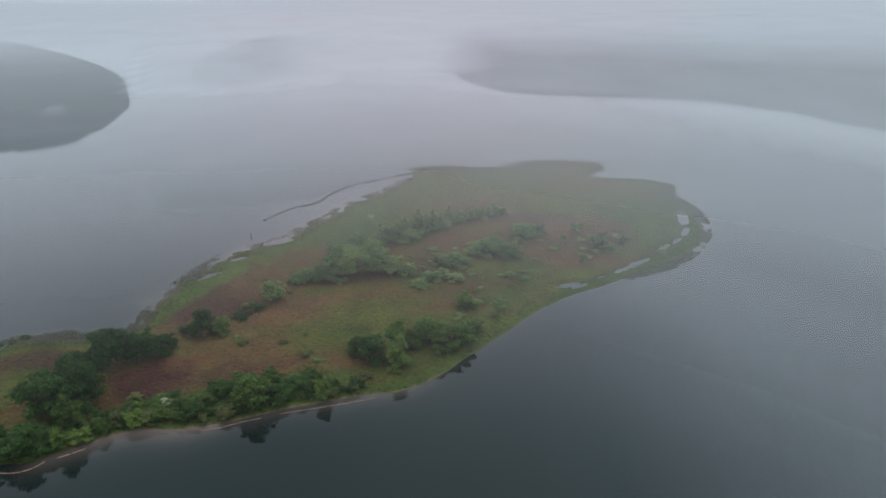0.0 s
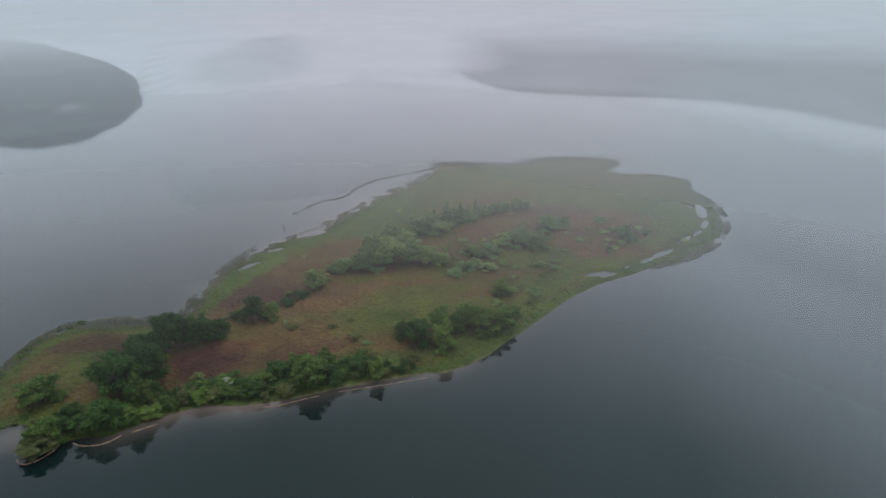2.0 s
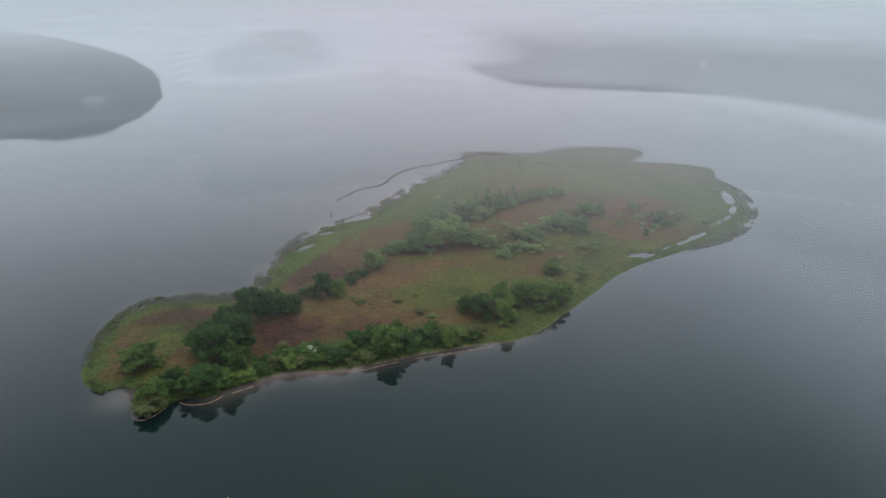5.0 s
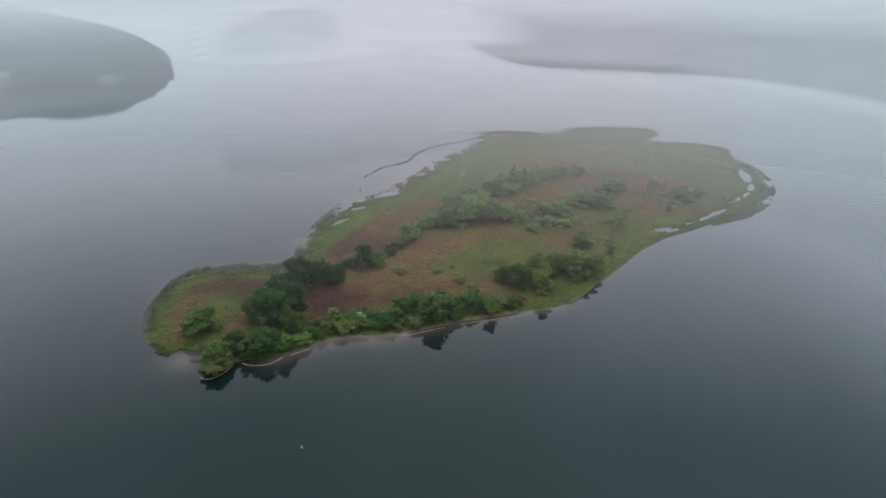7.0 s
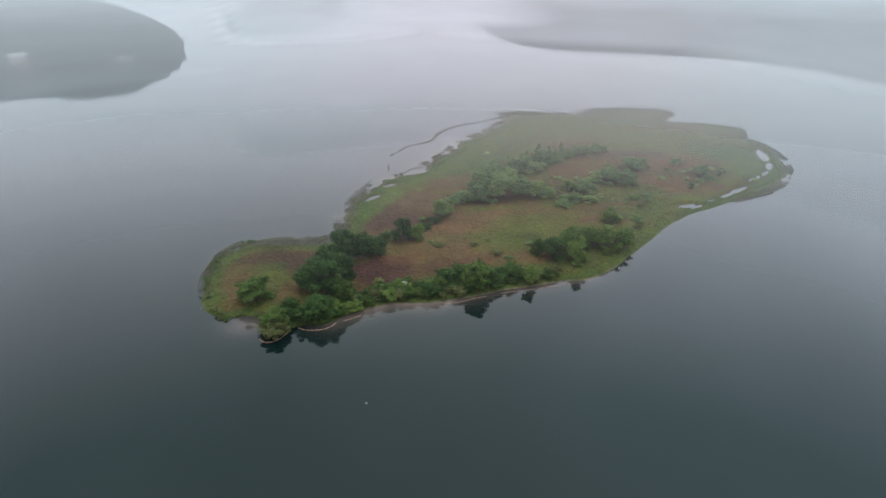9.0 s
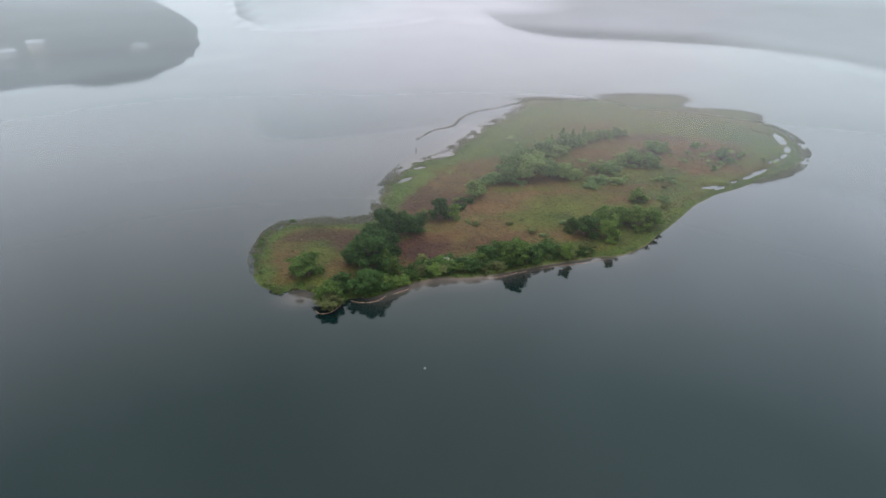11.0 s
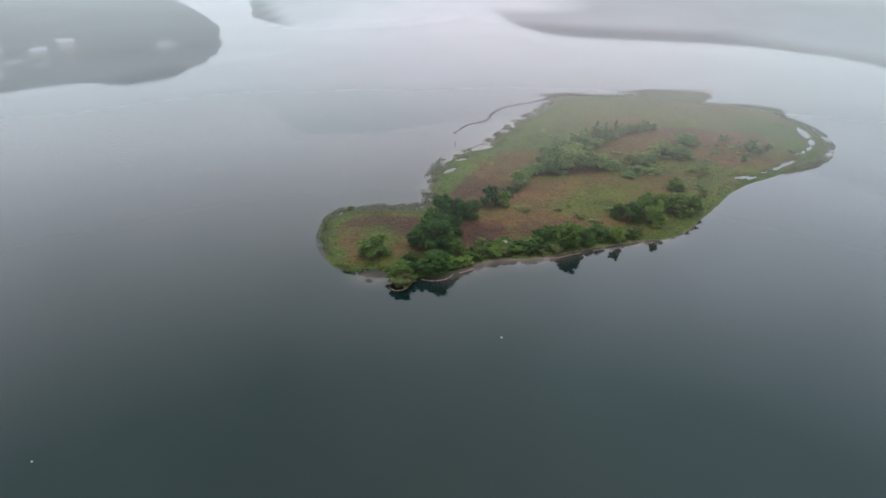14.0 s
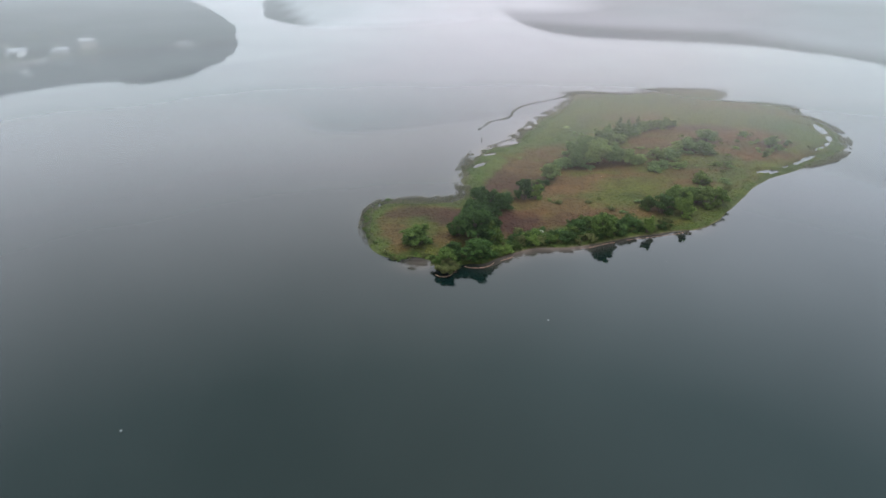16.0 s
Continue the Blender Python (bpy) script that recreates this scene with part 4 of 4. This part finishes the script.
def house(x, y, wide, deep, tall, turn, tone, pale_roof):
    ob = new("house")
    deep_in = max(float(signed_distance(np.array([x]), np.array([y]), curve_through(ring, 3))[0][0]) for ring in (HILL_WEST, HILL_EAST))
    top = 43 if x < 0 else 34
    ob.location, ob.rotation_euler = (x, y, float(hill_height(np.array([deep_in]), top)[0]) + 0.3), (0, 0, radians(turn))
    w, d = wide / 2, deep / 2
    part("wall", box_mesh("wall", -w, -d, -1.5, w, d, tall, M_WALLS[tone]), ob)
    roof = new("roof", mesh_from("roof", [(-w - 0.5, -d - 0.6, tall), (w + 0.5, -d - 0.6, tall), (w + 0.5, 0, tall + d * 0.6), (-w - 0.5, 0, tall + d * 0.6), (-w - 0.5, d + 0.6, tall),
                                          (w + 0.5, d + 0.6, tall), (-w - 0.5, -d - 0.6, tall - 0.25), (w + 0.5, -d - 0.6, tall - 0.25), (w + 0.5, d + 0.6, tall - 0.25), (-w - 0.5, d + 0.6, tall - 0.25)],
                                 [(0, 1, 2, 3), (3, 2, 5, 4), (0, 3, 4), (1, 5, 2), (6, 7, 1, 0), (7, 8, 5, 1), (8, 9, 4, 5), (9, 6, 0, 4), (6, 9, 8, 7)],
                                 M_ROOF_PALE if pale_roof else M_ROOF))
    roof.parent = ob
    part("chimney", box_mesh("chimney", w * 0.4, -0.4, tall, w * 0.4 + 0.9, 0.5, tall + d * 0.6 + 0.9, M_STONE), roof)
    n = max(2, int(wide / 3))
    for side in (-1, 1):
        for k in range(n):
            cx = -w + (k + 0.5) * wide / n
            win = part("window", box_mesh("window", cx - 0.65, side * d, tall * 0.35, cx + 0.65, side * (d + 0.08), tall * 0.35 + 1.4, M_WALLS["white"]), ob)
            part("pane", box_mesh("pane", cx - 0.55, side * (d + 0.05), tall * 0.35 + 0.1, cx + 0.55, side * (d + 0.1), tall * 0.35 + 1.3, M_GLASS), win)
    part("door", box_mesh("door", -0.5, -d - 0.07, 0, 0.5, -d, 2.05, M_TIMBER), ob)
    words = {"white": "white boarded house", "grey": "grey boarded house", "tan": "tan boarded house"}[tone]
    tagged(ob, f"{words} with a {'pale metal' if pale_roof else 'grey shingled'} roof by the shore", "house", "houses on the shore")


for spec in HOUSES:
    house(*spec)


def sea_wall(line, tall, deep, label):
    pts = curve_through(line, 5, False)
    V, F = [], []
    for k, (x, y) in enumerate(pts):
        a, b = pts[max(k - 1, 0)], pts[min(k + 1, len(pts) - 1)]
        t = (b - a) / np.linalg.norm(b - a)
        nx, ny = t[1], -t[0]
        for off, z in ((1.2, -1.0), (1.0, tall), (0.2, tall + 0.1), (-deep, tall), (-deep, -1.0)):
            V.append((x + nx * off, y + ny * off, z))
        if k:
            for s in range(4):
                i = (k - 1) * 5 + s
                F.append((i, i + 1, i + 6, i + 5))
    F += [(0, 1, 2, 3, 4), tuple(len(V) - 1 - i for i in range(5))]
    tagged(new("sea_wall", mesh_from("sea_wall", V, F, M_STONE)), label, "wall", kind="structure")


sea_wall([(-424, 430.5), (-419, 435), (-412, 442), (-407, 451), (-402, 466)], 2.2, 3.0, "pale stone retaining wall at the water's edge")
sea_wall([(-333, 533), (-328, 537), (-322, 541.5), (-317, 545.5)], 0.9, 1.2, "low pale stone quay at the water's edge")


# ---- morning mist: one added sheet over the far lake and the wooded shores, with the haze painted into it ----
# middle of the flight, from which the painted haze is reckoned
MID = (-20.0, 0.0)


def build_mist():
    xs = np.r_[-5200:-1000:300, -1000:1000:10, 1000:5201:300]
    ys = np.r_[-900:-100:80, -100:100:20, 100:1000:7, 1000:1400:50, 1400:5600:300]
    gx, gy = np.meshgrid(xs, ys)
    x, y = gx.ravel().astype(float), gy.ravel().astype(float)
    z = 20 + 0.098 * 50 * np.log1p(np.exp(np.clip((y - 270) / 50, -20, 90))) + 0.05 * np.maximum(x, 0) + 0.02 * np.maximum(-x, 0)
    z = 72 - 10 * np.log1p(np.exp((72 - z) / 10))
    # distance haze painted as opacity: the further off what lies below, the more of it is veiled
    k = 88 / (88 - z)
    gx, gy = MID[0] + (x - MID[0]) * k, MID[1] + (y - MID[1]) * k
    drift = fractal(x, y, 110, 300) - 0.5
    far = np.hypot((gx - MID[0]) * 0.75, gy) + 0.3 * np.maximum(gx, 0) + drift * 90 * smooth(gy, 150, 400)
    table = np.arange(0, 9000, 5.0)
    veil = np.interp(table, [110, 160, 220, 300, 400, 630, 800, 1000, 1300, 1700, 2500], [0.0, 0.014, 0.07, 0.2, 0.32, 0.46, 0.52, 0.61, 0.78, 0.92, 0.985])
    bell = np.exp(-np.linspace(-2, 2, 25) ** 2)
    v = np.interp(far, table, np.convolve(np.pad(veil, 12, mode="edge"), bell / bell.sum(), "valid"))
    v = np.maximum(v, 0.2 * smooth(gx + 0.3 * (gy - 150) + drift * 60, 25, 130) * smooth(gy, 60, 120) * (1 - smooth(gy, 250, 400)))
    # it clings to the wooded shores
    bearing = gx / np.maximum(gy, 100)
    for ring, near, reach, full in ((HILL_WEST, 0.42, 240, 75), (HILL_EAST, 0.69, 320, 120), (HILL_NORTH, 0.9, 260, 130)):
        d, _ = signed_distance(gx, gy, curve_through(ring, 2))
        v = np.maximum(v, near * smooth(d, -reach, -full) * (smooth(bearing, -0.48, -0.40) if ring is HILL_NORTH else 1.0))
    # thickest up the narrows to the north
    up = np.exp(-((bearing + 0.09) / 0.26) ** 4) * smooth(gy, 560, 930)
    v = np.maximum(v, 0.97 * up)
    nx, ny = len(xs), len(ys)
    i, j = np.meshgrid(np.arange(nx - 1), np.arange(ny - 1))
    q = np.stack([j * nx + i, j * nx + i + 1, (j + 1) * nx + i + 1, (j + 1) * nx + i], -1).reshape(-1, 4)
    q = q[(v[q] > 0.004).any(1)]
    used = np.unique(q)
    idx = np.full(len(x), -1)
    idx[used] = np.arange(len(used))
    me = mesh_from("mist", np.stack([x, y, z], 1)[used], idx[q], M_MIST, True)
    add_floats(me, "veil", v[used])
    tagged(new("mist", me), "thin white sheet painted as morning mist over lake and wooded shores", "mist", kind="stuff")


build_mist()


# ---- floating booms, buoys, a post ----
def boom(points, radius, step, label):
    pts = curve_through(points, 12, False)
    seg = np.r_[0, np.cumsum(np.hypot(*np.diff(pts, axis=0).T))]
    ob = new("floating_boom")
    ob.location = (*pts[0], 0)
    count = max(1, int(seg[-1] / step))
    for k in range(count):
        s = np.linspace(seg[-1] * k / count + 0.06, seg[-1] * (k + 1) / count - 0.06, 5)
        x, y = np.interp(s, seg, pts[:, 0]) - pts[0][0], np.interp(s, seg, pts[:, 1]) - pts[0][1]
        V, F = [], []
        for m in range(5):
            tx, ty = (x[min(m + 1, 4)] - x[max(m - 1, 0)]), (y[min(m + 1, 4)] - y[max(m - 1, 0)])
            ln = math.hypot(tx, ty)
            r = radius * (0.6 if m in (0, 4) else 1.0)
            for a in range(8):
                c, w = r * math.cos(a * math.pi / 4), r * math.sin(a * math.pi / 4)
                V.append((x[m] - ty / ln * c, y[m] + tx / ln * c, w + radius * 0.35))
            if m:
                for a in range(8):
                    i, j = (m - 1) * 8 + a, (m - 1) * 8 + (a + 1) % 8
                    F.append((i, j, j + 8, i + 8))
        F += [tuple(range(7, -1, -1)), tuple(range(32, 40))]
        part("float", mesh_from("float", V, F, M_BOOM, True), ob)
    tagged(ob, label, "boom", "floating booms")


boom([(-86, 118.2), (-84.6, 116.8), (-82.6, 116.8), (-81.0, 118.4), (-79.6, 121.2)], 0.1, 2.0, "orange floating boom curving round the point below a shrub")
boom([(-77.4, 123.4), (-75.5, 122.5), (-73.3, 122.4), (-71.0, 122.9), (-69.3, 124.2), (-68.2, 126.0)], 0.11, 2.0, "orange floating boom sagging along the shore below shrubs")
boom([(-66.4, 127.0), (-64.3, 128.3), (-62.0, 130.0)], 0.1, 2.0, "short faded orange floating boom by the bank")
boom([(-40.5, 136.4), (-37.4, 136.9), (-34.5, 138.2), (-31.3, 139.8), (-28.0, 141.0)], 0.08, 2.4, "orange floating boom lying along the sandy bank")
boom([(-24, 142.7), (-20, 143.9), (-14, 145.6), (-8, 147.4), (-3, 149.2)], 0.07, 2.6, "long faded floating boom along the grassy bank")
boom([(-175, 547.5), (-160, 543.5), (-146, 537), (-130, 530), (-112, 524.5)], 0.16, 4.0, "faded reddish floating boom out on the open lake")


def buoy(x, y):
    ob = new("buoy")
    ob.location, ob.scale = (x, y, 0), (0.58, 0.58, 0.58)
    v, f = tube([(0, 0, -0.25), (0, 0, -0.1), (0, 0, 0.1), (0, 0, 0.25), (0, 0, 0.32)], [0.12, 0.27, 0.3, 0.2, 0.08], 14)
    f += [tuple(range(13, -1, -1)), tuple(range(56, 70))]
    part("float", mesh_from("float", v, f, M_BUOY, True), ob)
    v, f = tube([(0, 0, 0.3), (0, 0, 0.55)], [0.03, 0.03], 8)
    part("eye", mesh_from("eye", v, f, M_TIMBER), ob)
    tagged(ob, "small white mooring buoy floating on open water", "buoy", "buoys")


buoy(-56.2, 94.1)
buoy(-146.9, 51.9)


def stake(x, y):
    v, f = tube([(0, 0, -1), (0.05, 0, 0.5), (0.02, 0.04, 1.5)], [0.22, 0.2, 0.12], 8)
    f.append(tuple(range(16, 24)))
    ob = new("post", mesh_from("post", v, f, M_TIMBER))
    ob.location = (x, y, 0)
    tagged(ob, "weathered timber post standing in the shallows", "post")


stake(-66.5, 256.0)


def quay_tree(x, y, wide, tall):
    ob = plant("tree", "dark", x, y, wide, tall, "on the stone quay below the houses", "quay trees")
    ob.location.z = 2.2


for spec in ((-417.5, 436.5, 5.5, 7.0), (-412.5, 441.5, 6.0, 7.5), (-406.5, 450.5, 5.0, 5.5)):
    quay_tree(*spec)
